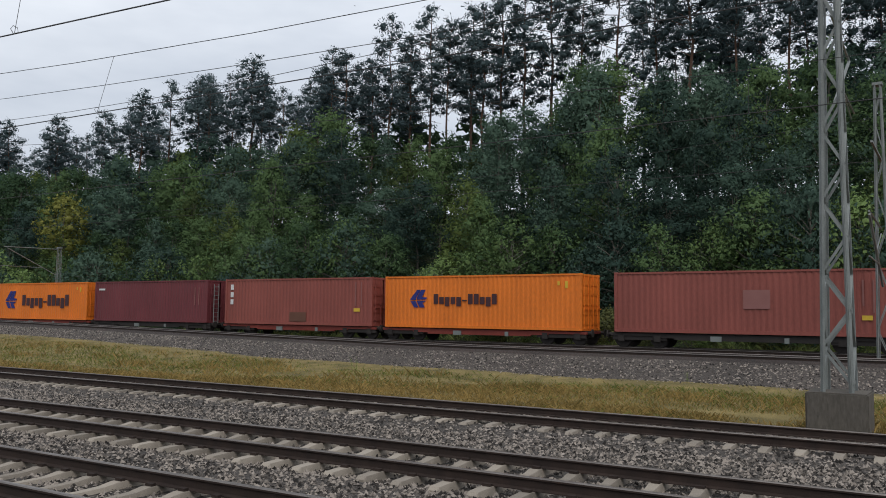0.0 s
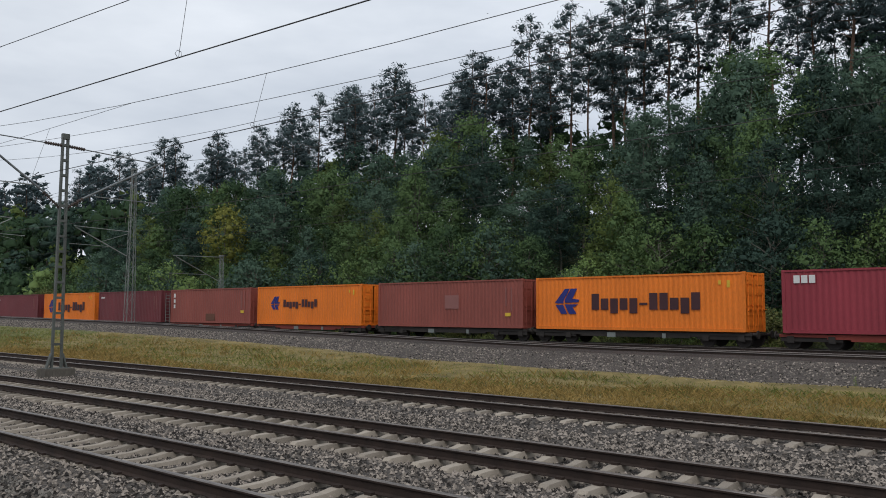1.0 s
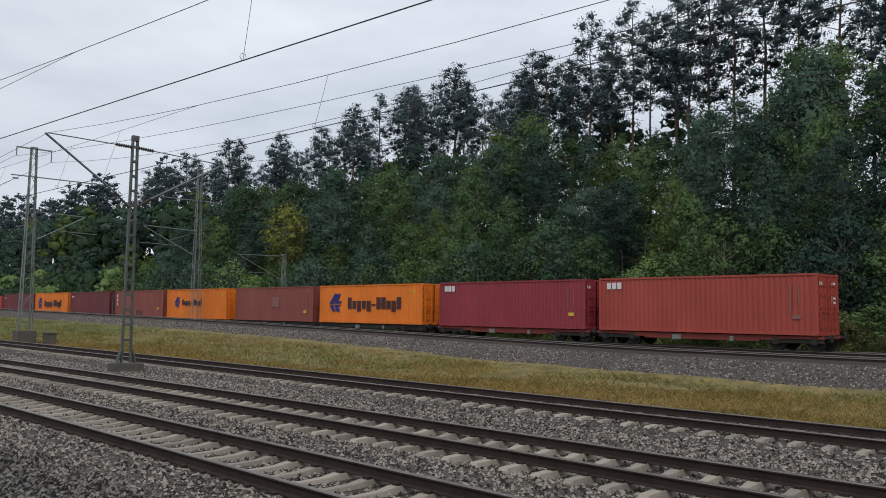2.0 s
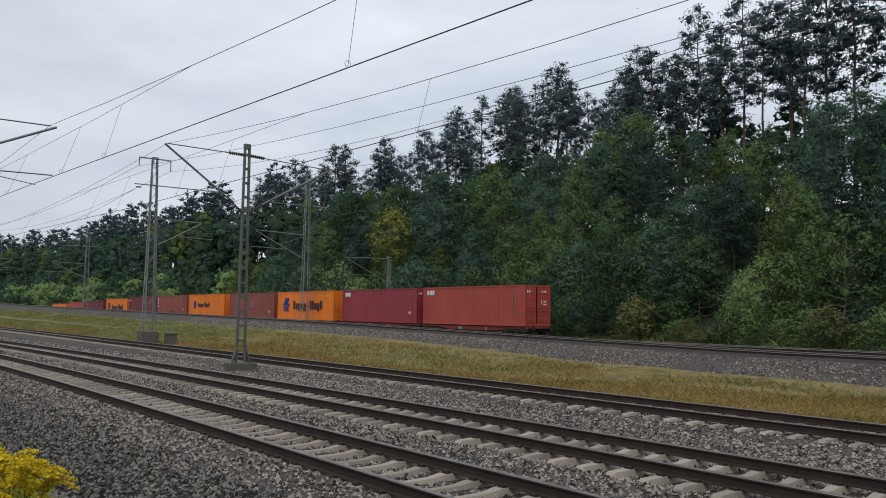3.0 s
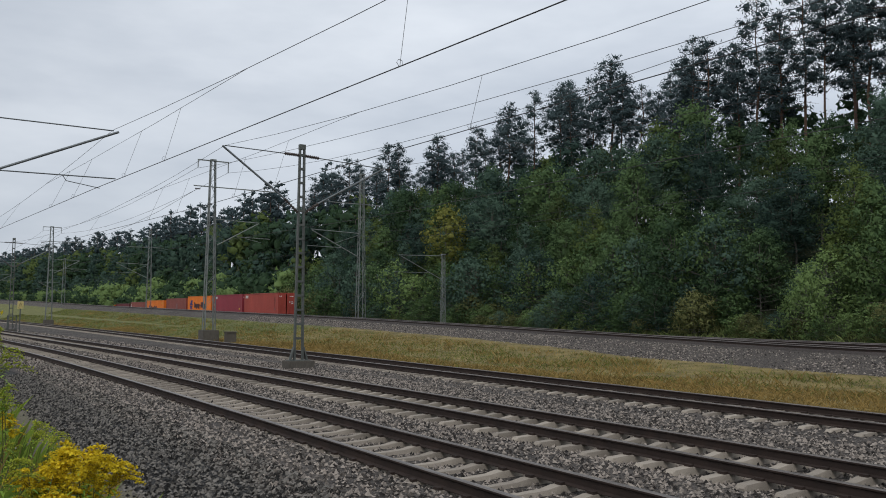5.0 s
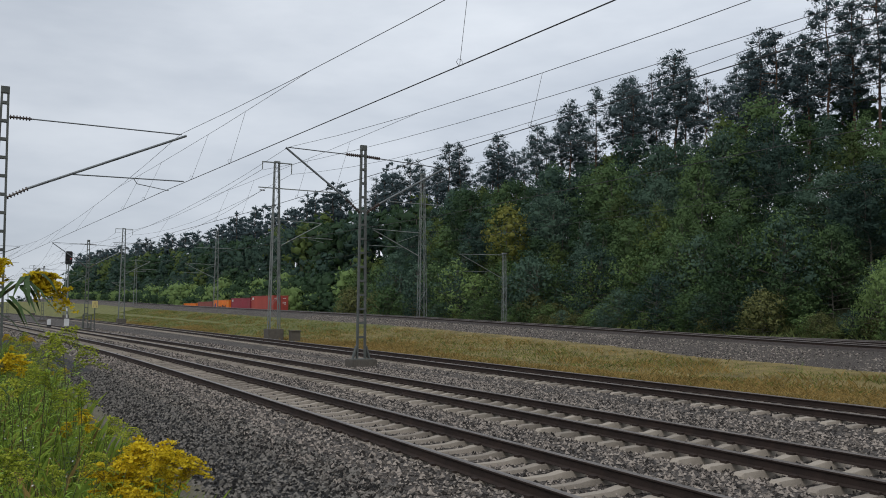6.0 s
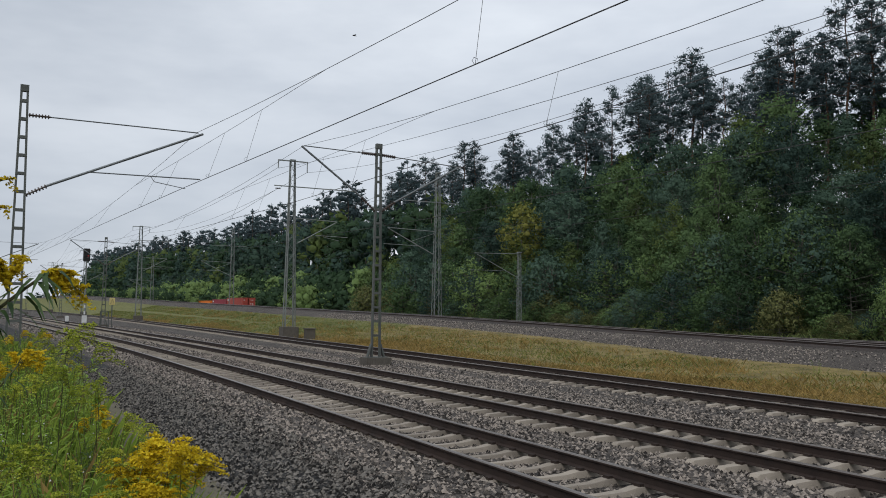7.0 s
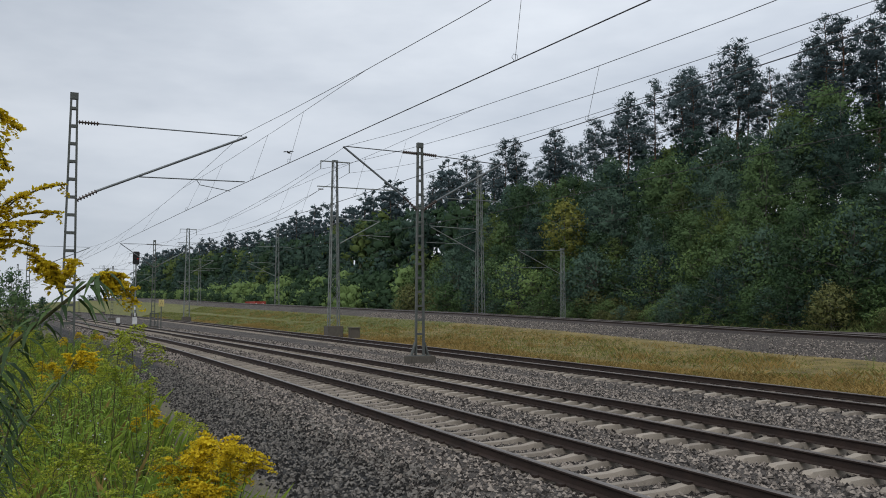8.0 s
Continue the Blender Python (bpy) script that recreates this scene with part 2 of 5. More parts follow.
def tube(bm, pts, r, sides=6, r_end=None):
    """A round bar along points, with a radius that may taper."""
    pts = [Vector(p) for p in pts]
    rings = []
    for i, p in enumerate(pts):
        d = (pts[min(i + 1, len(pts) - 1)] - pts[max(i - 1, 0)]).normalized()
        a = d.cross(Vector((0, 0, 1)) if abs(d.z) < 0.95 else Vector((1, 0, 0))).normalized()
        b = d.cross(a)
        k = r if r_end is None else r + (r_end - r) * i / (len(pts) - 1)
        rings.append([bm.verts.new(p + k * (a * math.cos(j * math.tau / sides) + b * math.sin(j * math.tau / sides))) for j in range(sides)])
    for s, e in zip(rings, rings[1:]):
        for j in range(sides):
            bm.faces.new((s[j], s[(j + 1) % sides], e[(j + 1) % sides], e[j]))
    bm.faces.new(rings[0][::-1])
    bm.faces.new(rings[-1])


def bar(bm, a, b, w, h):
    """A flat steel bar from a to b."""
    a, b = Vector(a), Vector(b)
    m = Matrix.Translation(a) @ (b - a).to_track_quat("Y", "Z").to_matrix().to_4x4()
    box(bm, -w / 2, w / 2, 0, (b - a).length, -h / 2, h / 2, m)


def strip(name, sections, ys, material, label, category="", kind="structure"):
    """A sheet swept along the line: sections(y) gives the (x, z) points across it."""
    verts, faces, k = [], [], len(sections(0.0))
    for y in ys:
        verts += [(x, y, z) for x, z in sections(y)]
    for i in range(len(ys) - 1):
        for j in range(k - 1):
            a = i * k + j
            faces.append((a, a + 1, a + k + 1, a + k))
    me = bpy.data.meshes.new(name)
    me.from_pydata(verts, [], faces)
    me.materials.append(material)
    return tagged(new(name, me), label, category, kind=kind)


def bulk(name, verts, faces, material):
    me = bpy.data.meshes.new(name)
    me.from_pydata(verts, [], faces)
    me.materials.append(material)
    return me


# ---- the line: curves and levels ----
def bend_near(y):
    """Sideways run of the two nearest tracks."""
    return 0.0 if y < 0 else -0.00057 * y * y if y < 59 else -1.984 - 0.067 * (y - 59)


def bend_mid(y):
    return 0.0 if y < 0 else -0.00013 * y * y if y < 300 else -11.7 - 0.078 * (y - 300)


def bend_far(y):
    """The upper line runs straight, then swings off to the left far away."""
    z = max(-60.0, min(y, 430.0))
    far = max(0.0, z - 230)
    return 0.0 if y < 0 else -0.00003 * z * z - 0.0004 * far * far - 0.09 * max(0.0, y - 430)


def rise(y):
    """The nearer upper track climbs away from the farther one."""
    return 0.0 if y < 22 else 0.017 * (y - 22) if y < 68 else min(5.2, 0.782 + 0.0118 * (y - 68) + 0.004 * max(0.0, y - 200))


def dip(y):
    """The farther upper track falls away in the distance."""
    return 0.018 * min(120.0, max(0.0, y - 128))


T1, T2, T3, U1, U2 = 6.65, 10.62, 16.45, 35.0, 40.0
UP = 0.58
YS = [-60 + 4 * i for i in range(41)] + [104 + 8 * i for i in range(26)] + [316, 330, 345, 360, 375, 390, 405, 420, 500, 620, 800]


def lump(x, y, s=0.15, amount=1.0):
    return amount * noise.noise((x * s, y * s, 0.3))


def ground_z(u, y):
    """Height of the ground, u metres across from the eye's line."""
    k = [(-3000, 0.2), (-6, 0.3), (0.2, 0.32), (1.1, 0.1), (2.6, -0.5), (18.0, -0.50), (19.0, -0.36), (26, -0.27), (29.5, -0.12), (32.0, 0.1), (43.5, 0.15), (46, 0.5), (52, 2.6), (64, 8.2), (74, 12.5), (84, 14.0), (110, 13.0), (3000, 13.0)]
    z = float(np.interp(u, [a for a, _ in k], [b for _, b in k]))
    far = 1.0 if y < 350 else max(0.0, 1 - (y - 350) / 110)
    if u > 45:
        z = 0.3 + (z - 0.3) * far
    if 20 < u < 37.4:
        z += rise(min(y, 800)) * min(1, (u - 20) / 10) * 0.9
    return z


def bend_at(u, y):
    a, b = bend_near(y), bend_mid(y) if u < 25 else bend_far(y)
    return a if u < 11 else b if u > 17 else a + (b - a) * (u - 11) / 6


def place(u, y):
    return (u + bend_at(u, y), y, ground_z(u, y))


def build_ground():
    us = [-3000, -600, -150, -50, -20, -10, -6, -4, -3, -2, -1, 0, 0.6, 1.1, 1.6, 2.1, 2.6, 4, 8, 12, 17.5, 18.3, 19, 20, 22, 24, 26, 28, 29.5, 31, 32, 34, 37, 38, 42, 43.5, 45, 47, 50, 53, 57, 61, 65, 70, 75, 80, 86, 95, 110, 200, 600, 3000]
    ys = [-3000, -400, -120] + YS + [1200, 2200, 4500]
    verts, faces = [], []
    for y in ys:
        for u in us:
            yy = max(-60, min(y, 800))
            z = ground_z(u, yy)
            if -8 < u < 2.6 or 18.5 < u < 31 or 45 < u < 110:
                z += lump(u, yy, 0.25, 0.03 if 18 < u < 32 else 0.10 if u < 18 else 0.6)
            verts.append((u + bend_at(u, yy), y, z))
    k = len(us)
    for i in range(len(ys) - 1):
        for j in range(k - 1):
            a = i * k + j
            faces.append((a, a + 1, a + k + 1, a + k))
    me = bulk("ground", verts, faces, SOIL)
    me.materials.append(GRASS_GROUND)
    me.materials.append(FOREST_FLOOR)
    me.materials.append(GREEN_GROUND)
    mid = [(us[j] + us[j + 1]) / 2 for j in range(k - 1)]
    for p, poly in enumerate(me.polygons):
        u = mid[p % (k - 1)]
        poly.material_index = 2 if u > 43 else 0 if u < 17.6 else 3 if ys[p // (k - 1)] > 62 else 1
        poly.use_smooth = True
    tagged(new("ground", me), "uneven railside ground with dry grass and a wooded slope", "ground", kind="structure")


def foot(y):
    """Where the ballast bank of the upper track meets the grass."""
    return 26.9 + min(3.0, max(0.0, (y - 12) / 14)) + 0.5 * noise.noise((y * 0.2, 3.0, 0.0))


build_ground()
YU = [y for y in YS if y <= 420]
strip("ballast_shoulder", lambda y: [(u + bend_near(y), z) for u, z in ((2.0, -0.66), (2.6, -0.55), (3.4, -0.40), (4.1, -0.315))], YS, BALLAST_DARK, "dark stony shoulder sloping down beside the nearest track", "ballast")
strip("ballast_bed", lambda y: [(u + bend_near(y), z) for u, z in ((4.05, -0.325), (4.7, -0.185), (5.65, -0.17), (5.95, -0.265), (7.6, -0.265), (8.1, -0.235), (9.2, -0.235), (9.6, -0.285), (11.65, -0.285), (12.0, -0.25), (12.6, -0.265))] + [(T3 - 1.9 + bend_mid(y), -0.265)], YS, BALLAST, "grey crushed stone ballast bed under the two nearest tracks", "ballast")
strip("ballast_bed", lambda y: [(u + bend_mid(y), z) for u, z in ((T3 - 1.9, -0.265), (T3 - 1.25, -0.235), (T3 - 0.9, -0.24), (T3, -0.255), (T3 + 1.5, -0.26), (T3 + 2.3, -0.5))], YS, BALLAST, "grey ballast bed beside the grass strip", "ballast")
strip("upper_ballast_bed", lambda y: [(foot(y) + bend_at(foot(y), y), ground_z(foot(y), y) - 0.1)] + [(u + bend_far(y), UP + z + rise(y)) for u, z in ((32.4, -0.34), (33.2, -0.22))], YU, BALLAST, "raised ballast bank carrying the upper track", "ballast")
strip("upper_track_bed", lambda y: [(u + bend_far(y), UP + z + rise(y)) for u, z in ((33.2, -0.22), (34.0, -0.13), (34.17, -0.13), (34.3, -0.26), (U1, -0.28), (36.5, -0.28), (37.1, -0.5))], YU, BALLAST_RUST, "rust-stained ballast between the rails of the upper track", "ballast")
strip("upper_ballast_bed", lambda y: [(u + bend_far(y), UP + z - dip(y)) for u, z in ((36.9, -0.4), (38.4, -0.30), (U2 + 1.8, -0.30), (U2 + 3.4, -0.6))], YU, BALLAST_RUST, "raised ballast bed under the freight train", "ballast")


# ---- tracks ----
RAIL_PROFILE = [(-0.07, -0.172), (0.07, -0.172), (0.07, -0.16), (0.012, -0.142), (0.010, -0.05), (0.036, -0.035), (0.036, -0.014), (0.024, 0.0), (-0.024, 0.0), (-0.036, -0.014), (-0.036, -0.035), (-0.010, -0.05), (-0.012, -0.142), (-0.07, -0.16)]


def rail_mesh(centre, level, ys, shiny=(6, 7, 8)):
    bm = bmesh.new()
    rings = [[bm.verts.new((centre(y) + x, y, level(y) + z)) for x, z in RAIL_PROFILE] for y in ys]
    n = len(RAIL_PROFILE)
    for a, b in zip(rings, rings[1:]):
        for j in range(n):
            f = bm.faces.new((a[j], b[j], b[(j + 1) % n], a[(j + 1) % n]))
            f.material_index = 1 if j in shiny else 0
    return mesh_of("rail", bm, RAIL_SIDE, RAIL_HEAD)


def sleeper_mesh():
    """Prestressed concrete sleeper: high ends under the rails, a low waist, sloping sides, rail pads."""
    bm = bmesh.new()
    rows = [(-1.30, 0.07, -0.225), (-1.24, 0.075, -0.182), (-0.95, 0.08, -0.172), (-0.55, 0.08, -0.172), (-0.36, 0.07, -0.205), (0, 0.062, -0.215), (0.36, 0.07, -0.205), (0.55, 0.08, -0.172), (0.95, 0.08, -0.172), (1.24, 0.075, -0.182), (1.30, 0.07, -0.225)]
    rings = [[bm.verts.new(p) for p in ((x, -0.115, -0.36), (x, -w, z), (x, w, z), (x, 0.115, -0.36))] for x, w, z in rows]
    for a, b in zip(rings, rings[1:]):
        for j in range(3):
            bm.faces.new((a[j], a[j + 1], b[j + 1], b[j]))
    bm.faces.new(rings[0])
    bm.faces.new(rings[-1][::-1])
    for s in (-0.753, 0.753):
        for d in (-0.115, 0.115):
            box(bm, s + d - 0.035, s + d + 0.035, -0.06, 0.06, -0.175, -0.135)
    return mesh_of("sleeper", bm, CONCRETE)


def clip_dark(me):
    me.materials.append(RAIL_SIDE)
    for p in me.polygons[-24:]:
        p.material_index = 1
    return me


SLEEPER = clip_dark(sleeper_mesh())


def build_track(centre, level, ys, nearby, label, far_to, shiny=(6, 7, 8)):
    track = tagged(new("railway_track"), label, "railway track", "railway tracks")
    for s in (-0.753, 0.753):
        part("rail", rail_mesh(lambda y: centre(y) + s, level, ys, shiny), None, track)
    y, rng = -6.0, random.Random(7)
    verts, faces = [], []
    base = [tuple(v.co) for v in SLEEPER.vertices]
    polys = [tuple(p.vertices) for p in SLEEPER.polygons]
    while y < far_to:
        turn = -math.atan((centre(y + 1) - centre(y - 1)) / 2)
        if y < nearby:
            ob = part("sleeper", SLEEPER, None, track)
            ob.matrix_basis = pose(centre(y) + rng.uniform(-0.02, 0.02), y, level(y) + rng.uniform(-0.006, 0.004), 0, 0, math.degrees(turn) + rng.uniform(-0.5, 0.5))
        else:
            k = len(verts)
            c, s, x0, z0 = math.cos(turn), math.sin(turn), centre(y), level(y)
            verts += [(x0 + a * c - b * s, y + a * s + b * c, z0 + d) for a, b, d in base]
            faces += [tuple(k + i for i in p) for p in polys]
        y += 0.6
    tagged(part("sleeper_bed", bulk("sleeper_bed", verts, faces, CONCRETE), None, track), kind="stuff")
    return track


build_track(lambda y: T1 + bend_near(y), lambda y: 0.0, YS, 66, "rusty rails on pale concrete sleepers in grey ballast", 150)
build_track(lambda y: T2 + bend_near(y), lambda y: 0.0, YS, 66, "rusty rails on pale concrete sleepers beside another track", 150)
build_track(lambda y: T3 + bend_mid(y), lambda y: 0.0, YS, 66, "dark rails on concrete sleepers along the grass strip", 160)
build_track(lambda y: U1 + bend_far(y), lambda y: UP + rise(y), YU, -3, "empty upper track with bright rail heads on a ballast bank", 60, (5, 6, 7, 8, 9))
build_track(lambda y: U2 + bend_far(y), lambda y: UP - dip(y), YU, -3, "upper track on which the freight train runs", 40, (5, 6, 7, 8, 9))

# ---- freight train ----
CL, CW, CH = 12.19, 2.44, 2.9


def corrugated(bm, length, z0, z1, x, side, depth=0.026, pitch=0.278):
    """A side wall of pressed steel: trapezoid folds along y at x, facing side."""
    n = int((length - 0.3) / pitch)
    ys, xs, y = [-length / 2 + 0.1], [x - side * 0.03], -n * pitch / 2
    for _ in range(n):
        for dy, d in ((0, 0), (0.072, 0), (0.14, depth), (0.21, depth)):
            ys.append(y + dy)
            xs.append(x - side * (0.03 + d))
        y += pitch
    ys.append(length / 2 - 0.1)
    xs.append(x - side * 0.03)
    lo = [bm.verts.new((a, b, z0)) for a, b in zip(xs, ys)]
    hi = [bm.verts.new((a, b, z1)) for a, b in zip(xs, ys)]
    for i in range(len(ys) - 1):
        bm.faces.new((lo[i], lo[i + 1], hi[i + 1], hi[i]) if side > 0 else (lo[i + 1], lo[i], hi[i], hi[i + 1]))


def container_meshes():
    wall = bmesh.new()
    corrugated(wall, CL, 0.16, CH - 0.09, CW / 2, 1)
    right = wall
    wall = bmesh.new()
    corrugated(wall, CL, 0.16, CH - 0.09, -CW / 2, -1)
    left = wall
    roof = bmesh.new()
    for i in range(42):
        y = -CL / 2 + 0.2 + i * 0.28
        box(roof, -CW / 2 + 0.05, CW / 2 - 0.05, y, y + 0.2, CH - 0.05, CH - 0.02)
    box(roof, -CW / 2 + 0.04, CW / 2 - 0.04, -CL / 2 + 0.05, CL / 2 - 0.05, CH - 0.09, CH - 0.045)
    frame_bm = bmesh.new()
    for x in (-1, 1):
        box(frame_bm, *sorted((x * (CW / 2 - 0.06), x * CW / 2)), -CL / 2 + 0.1, CL / 2 - 0.1, 0, 0.16)
        box(frame_bm, *sorted((x * (CW / 2 - 0.06), x * CW / 2)), -CL / 2 + 0.1, CL / 2 - 0.1, CH - 0.1, CH - 0.01)
        for y in (-1, 1):
            box(frame_bm, *sorted((x * (CW / 2 - 0.13), x * (CW / 2 - 0.002))), *sorted((y * (CL / 2 - 0.16), y * (CL / 2 - 0.004))), 0.12, CH - 0.12)
    for y in (-1, 1):
        for z in ((0, 0.16), (CH - 0.13, CH - 0.02)):
            box(frame_bm, -CW / 2 + 0.13, CW / 2 - 0.13, *sorted((y * (CL / 2 - 0.12), y * (CL / 2 - 0.01))), *z)
    box(frame_bm, -CW / 2 + 0.06, CW / 2 - 0.06, -CL / 2 + 0.1, CL / 2 - 0.1, 0.03, 0.14)
    front, row = bmesh.new(), []
    for i in range(9):
        x = -CW / 2 + 0.13 + i * 0.245
        row += [(x, 0.03), (x + 0.09, 0.03), (x + 0.13, 0.07), (x + 0.205, 0.07)]
    lo = [front.verts.new((x, CL / 2 - d, 0.16)) for x, d in row]
    hi = [front.verts.new((x, CL / 2 - d, CH - 0.13)) for x, d in row]
    for i in range(len(row) - 1):
        front.faces.new((lo[i + 1], lo[i], hi[i], hi[i + 1]))
    door = bmesh.new()
    box(door, 0.01, CW / 2 - 0.14, -CL / 2 + 0.03, -CL / 2 + 0.07, 0.16, CH - 0.13)
    for k in range(5):
        z = 0.3 + k * 0.5
        box(door, 0.06, CW / 2 - 0.19, -CL / 2 + 0.004, -CL / 2 + 0.03, z, z + 0.36)
    rod = bmesh.new()
    tube(rod, [(0, 0, 0.1), (0, 0, CH - 0.1)], 0.022, 6)
    for z in (0.35, 1.0, 1.25, 1.9, 2.5):
        box(rod, -0.05, 0.05, -0.03, 0.03, z, z + 0.05)
    handle = boxes((0, 0.42, -0.02, 0.02, 1.08, 1.12))
    casting = bmesh.new()
    box(casting, -0.082, 0.082, -0.089, 0.089, -0.059, 0.059)
    bmesh.ops.bevel(casting, geom=casting.edges[:], offset=0.012, segments=1, affect="EDGES")
    return [b for b in (right, left, roof, frame_bm, front, door, rod, handle, casting)]


RAW = [mesh_of("container_piece", b) for b in container_meshes()]


def painted(me, name, material):
    c = me.copy()
    c.name = name
    c.materials.clear()
    c.materials.append(material)
    return c


def mark(name, rects, material, parent, x=-CW / 2 - 0.006, label=""):
    """Flat painted marks on the side: (y0, y1, z0, z1), measured along the wall."""
    bm = bmesh.new()
    for y0, y1, z0, z1 in rects:
        box(bm, x, x + 0.012, y0, y1, z0, z1)
    return part(name, bm, material, parent, label)


def lettering(y0, z0, height, letters, step, fill=0.72):
    """A line of plain bars of lettering size, that runs towards -y."""
    out = []
    for i, (low, tall) in enumerate(letters):
        out.append((y0 - i * step - step * fill, y0 - i * step, z0 + height * low, z0 + height * tall))
    return out


def logo(parent, y, z, s, material):
    """Two slanted leaves and a swallow tail, as plain shapes."""
    bm = bmesh.new()
    x = -CW / 2 - 0.006
    for pts in (((0.0, 0.45), (0.42, 1.0), (0.62, 1.0), (0.36, 0.55), (0.36, 0.42), (0.10, 0.42)), ((0.40, 0.55), (0.66, 1.0), (0.92, 1.0), (0.72, 0.60), (1.0, 0.56), (0.96, 0.46), (0.42, 0.44)), ((0.02, 0.36), (0.34, 0.36), (0.50, 0.0), (0.26, 0.0)), ((0.40, 0.38), (0.96, 0.38), (0.80, 0.28), (0.72, 0.28), (0.88, 0.0), (0.58, 0.0))):
        lo = [bm.verts.new((x, y - a * s * 1.15, z + b * s)) for a, b in pts]
        hi = [bm.verts.new((x + 0.012, y - a * s * 1.15, z + b * s)) for a, b in pts]
        bm.faces.new(lo)
        bm.faces.new(hi[::-1])
        for i in range(len(lo)):
            bm.faces.new((lo[i], hi[i], hi[(i + 1) % len(lo)], lo[(i + 1) % len(lo)]))
    bmesh.ops.recalc_face_normals(bm, faces=bm.faces[:])
    part("logo", bm, material, parent, "blue painted emblem")


SETS = {}


WORD = ((0, 1), (0, 0.7), (-0.22, 0.7), (0, 0.7), (-0.22, 0.7), (0.28, 0.42), (0, 1), (0, 1), (0, 0.7), (-0.22, 0.7), (0, 1))


def container(material, text, marks):
    """A high-cube box: doors at the -y end."""
    ob = tagged(new("shipping_container"), text, "shipping container", "containers on the train")
    if material.name not in SETS:
        SETS[material.name] = [painted(m, n, material) for m, n in zip(RAW, ("side_wall", "side_wall", "roof", "frame", "front_wall", "door", "locking_bar", "handle", "corner_casting"))]
    right, left, roof, fr, front, door, rod, handle, casting = SETS[material.name]
    for name, me in (("side_wall", right), ("side_wall", left), ("roof", roof), ("frame", fr), ("front_wall", front)):
        part(name, me, None, ob)
    for flip in (0, 1):
        d = part("door", door, None, ob)
        d.matrix_basis = pose(0, 0, 0) if not flip else pose(-CW / 2 + 0.02, 0, 0)
        for x in (0.3, 0.85):
            r = part("locking_bar", rod, None, d)
            r.matrix_basis = pose(x, -CL / 2 - 0.01, 0)
            h = part("handle", handle, None, d)
            h.matrix_basis = pose(x, -CL / 2 - 0.035, 0)
    for x in (-1, 1):
        for y in (-1, 1):
            for z in (0.06, CH - 0.06):
                c = part("corner_casting", casting, None, ob)
                c.matrix_basis = pose(x * (CW / 2 - 0.08), y * (CL / 2 - 0.088), z)
    h = CL / 2
    if marks == "name":
        big = text.endswith("bars")
        logo(ob, h - (1.3 if big else 1.75), 0.85 if big else 1.12, 1.4 if big else 1.0, BLUE_MARK)
        k, y0, z0 = (0.575, h - 3.7, 1.08) if big else (0.37, h - 3.35, 1.32)
        mark("lettering", lettering(y0, z0, k * 1.5, WORD, k, 0.8), DARK_MARK, ob, label="dark painted word reduced to bars")
        mark("painted_number", [(-h + 1.2, -h + 1.32, 2.3, 2.5), (-h + 0.75, -h + 0.9, 2.15, 2.5)], YELLOW_MARK, ob)
    elif marks == "short":
        mark("lettering", lettering(h - 0.55, 2.28, 0.36, ((0, 1), (0, 1), (0, 1)), 0.34, 0.8), WHITE_MARK, ob, label="white painted mark reduced to bars")
        mark("painted_number", [(-h + 1.25, -h + 1.33, 1.0, 2.4), (-h + 0.85, -h + 0.93, 1.5, 2.4)] if material is RED else [(-h + 1.2, -h + 1.27, 1.2, 2.4), (-h + 0.8, -h + 0.87, 1.2, 2.4)], GREY_PATCH, ob)
        mark("warning_plate", [(-h + 0.8, -h + 1.2, 0.75, 0.95)], YELLOW_MARK if material is MAROON else GREY_PATCH, ob)
        for x0, x1, z0, z1 in ((-1.02, -0.72, 2.36, 2.52), (0.30, 0.46, 2.40, 2.50), (0.56, 0.86, 2.40, 2.50), (0.30, 0.42, 1.62, 1.86), (0.56, 0.86, 1.70, 1.80), (0.56, 0.86, 1.50, 1.60)):
            part("door_plate", boxes((x0, x1, -h - 0.004, -h + 0.01, z0, z1)), WHITE_MARK, ob, "small white plate on the doors")
    elif marks == "patch":
        mark("repair_patch", [(-1.15, 0.0, 1.15, 2.0)], GREY_PATCH, ob, label="faded grey patch")
        mark("painted_number", [(-h + 1.2, -h + 1.27, 1.3, 2.4), (-h + 0.8, -h + 0.87, 1.0, 2.4)], GREY_PATCH, ob)
        mark("warning_plate", [(-h + 0.9, -h + 1.3, 0.7, 0.9)], YELLOW_MARK, ob)
    elif marks == "upright":
        mark("lettering", [(h - 0.78, h - 0.52, 2.2, 2.55), (h - 0.78, h - 0.52, 1.72, 2.05), (h - 0.78, h - 0.52, 1.25, 1.58)], WHITE_MARK, ob, label="white letters one below another, as bars")
        mark("painted_number", [(-h + 1.2, -h + 1.27, 1.2, 2.6), (-h + 0.75, -h + 0.82, 1.2, 2.6)], GREY_PATCH, ob)
        mark("warning_plate", [(-h + 0.9, -h + 1.35, 0.85, 1.05)], YELLOW_MARK, ob)
        mark("rust_patch", [(-1.0, 0.35, 0.2, 0.78)], RUST_PATCH, ob, label="scraped rusty patch")
    else:
        mark("lettering", [(h - 1.2, h - 0.5, 2.25, 2.38)], WHITE_MARK, ob)
        mark("painted_number", [(-h + 1.2, -h + 1.27, 1.2, 2.4), (-h + 0.8, -h + 0.87, 1.2, 2.4)], GREY_PATCH, ob)
    return ob


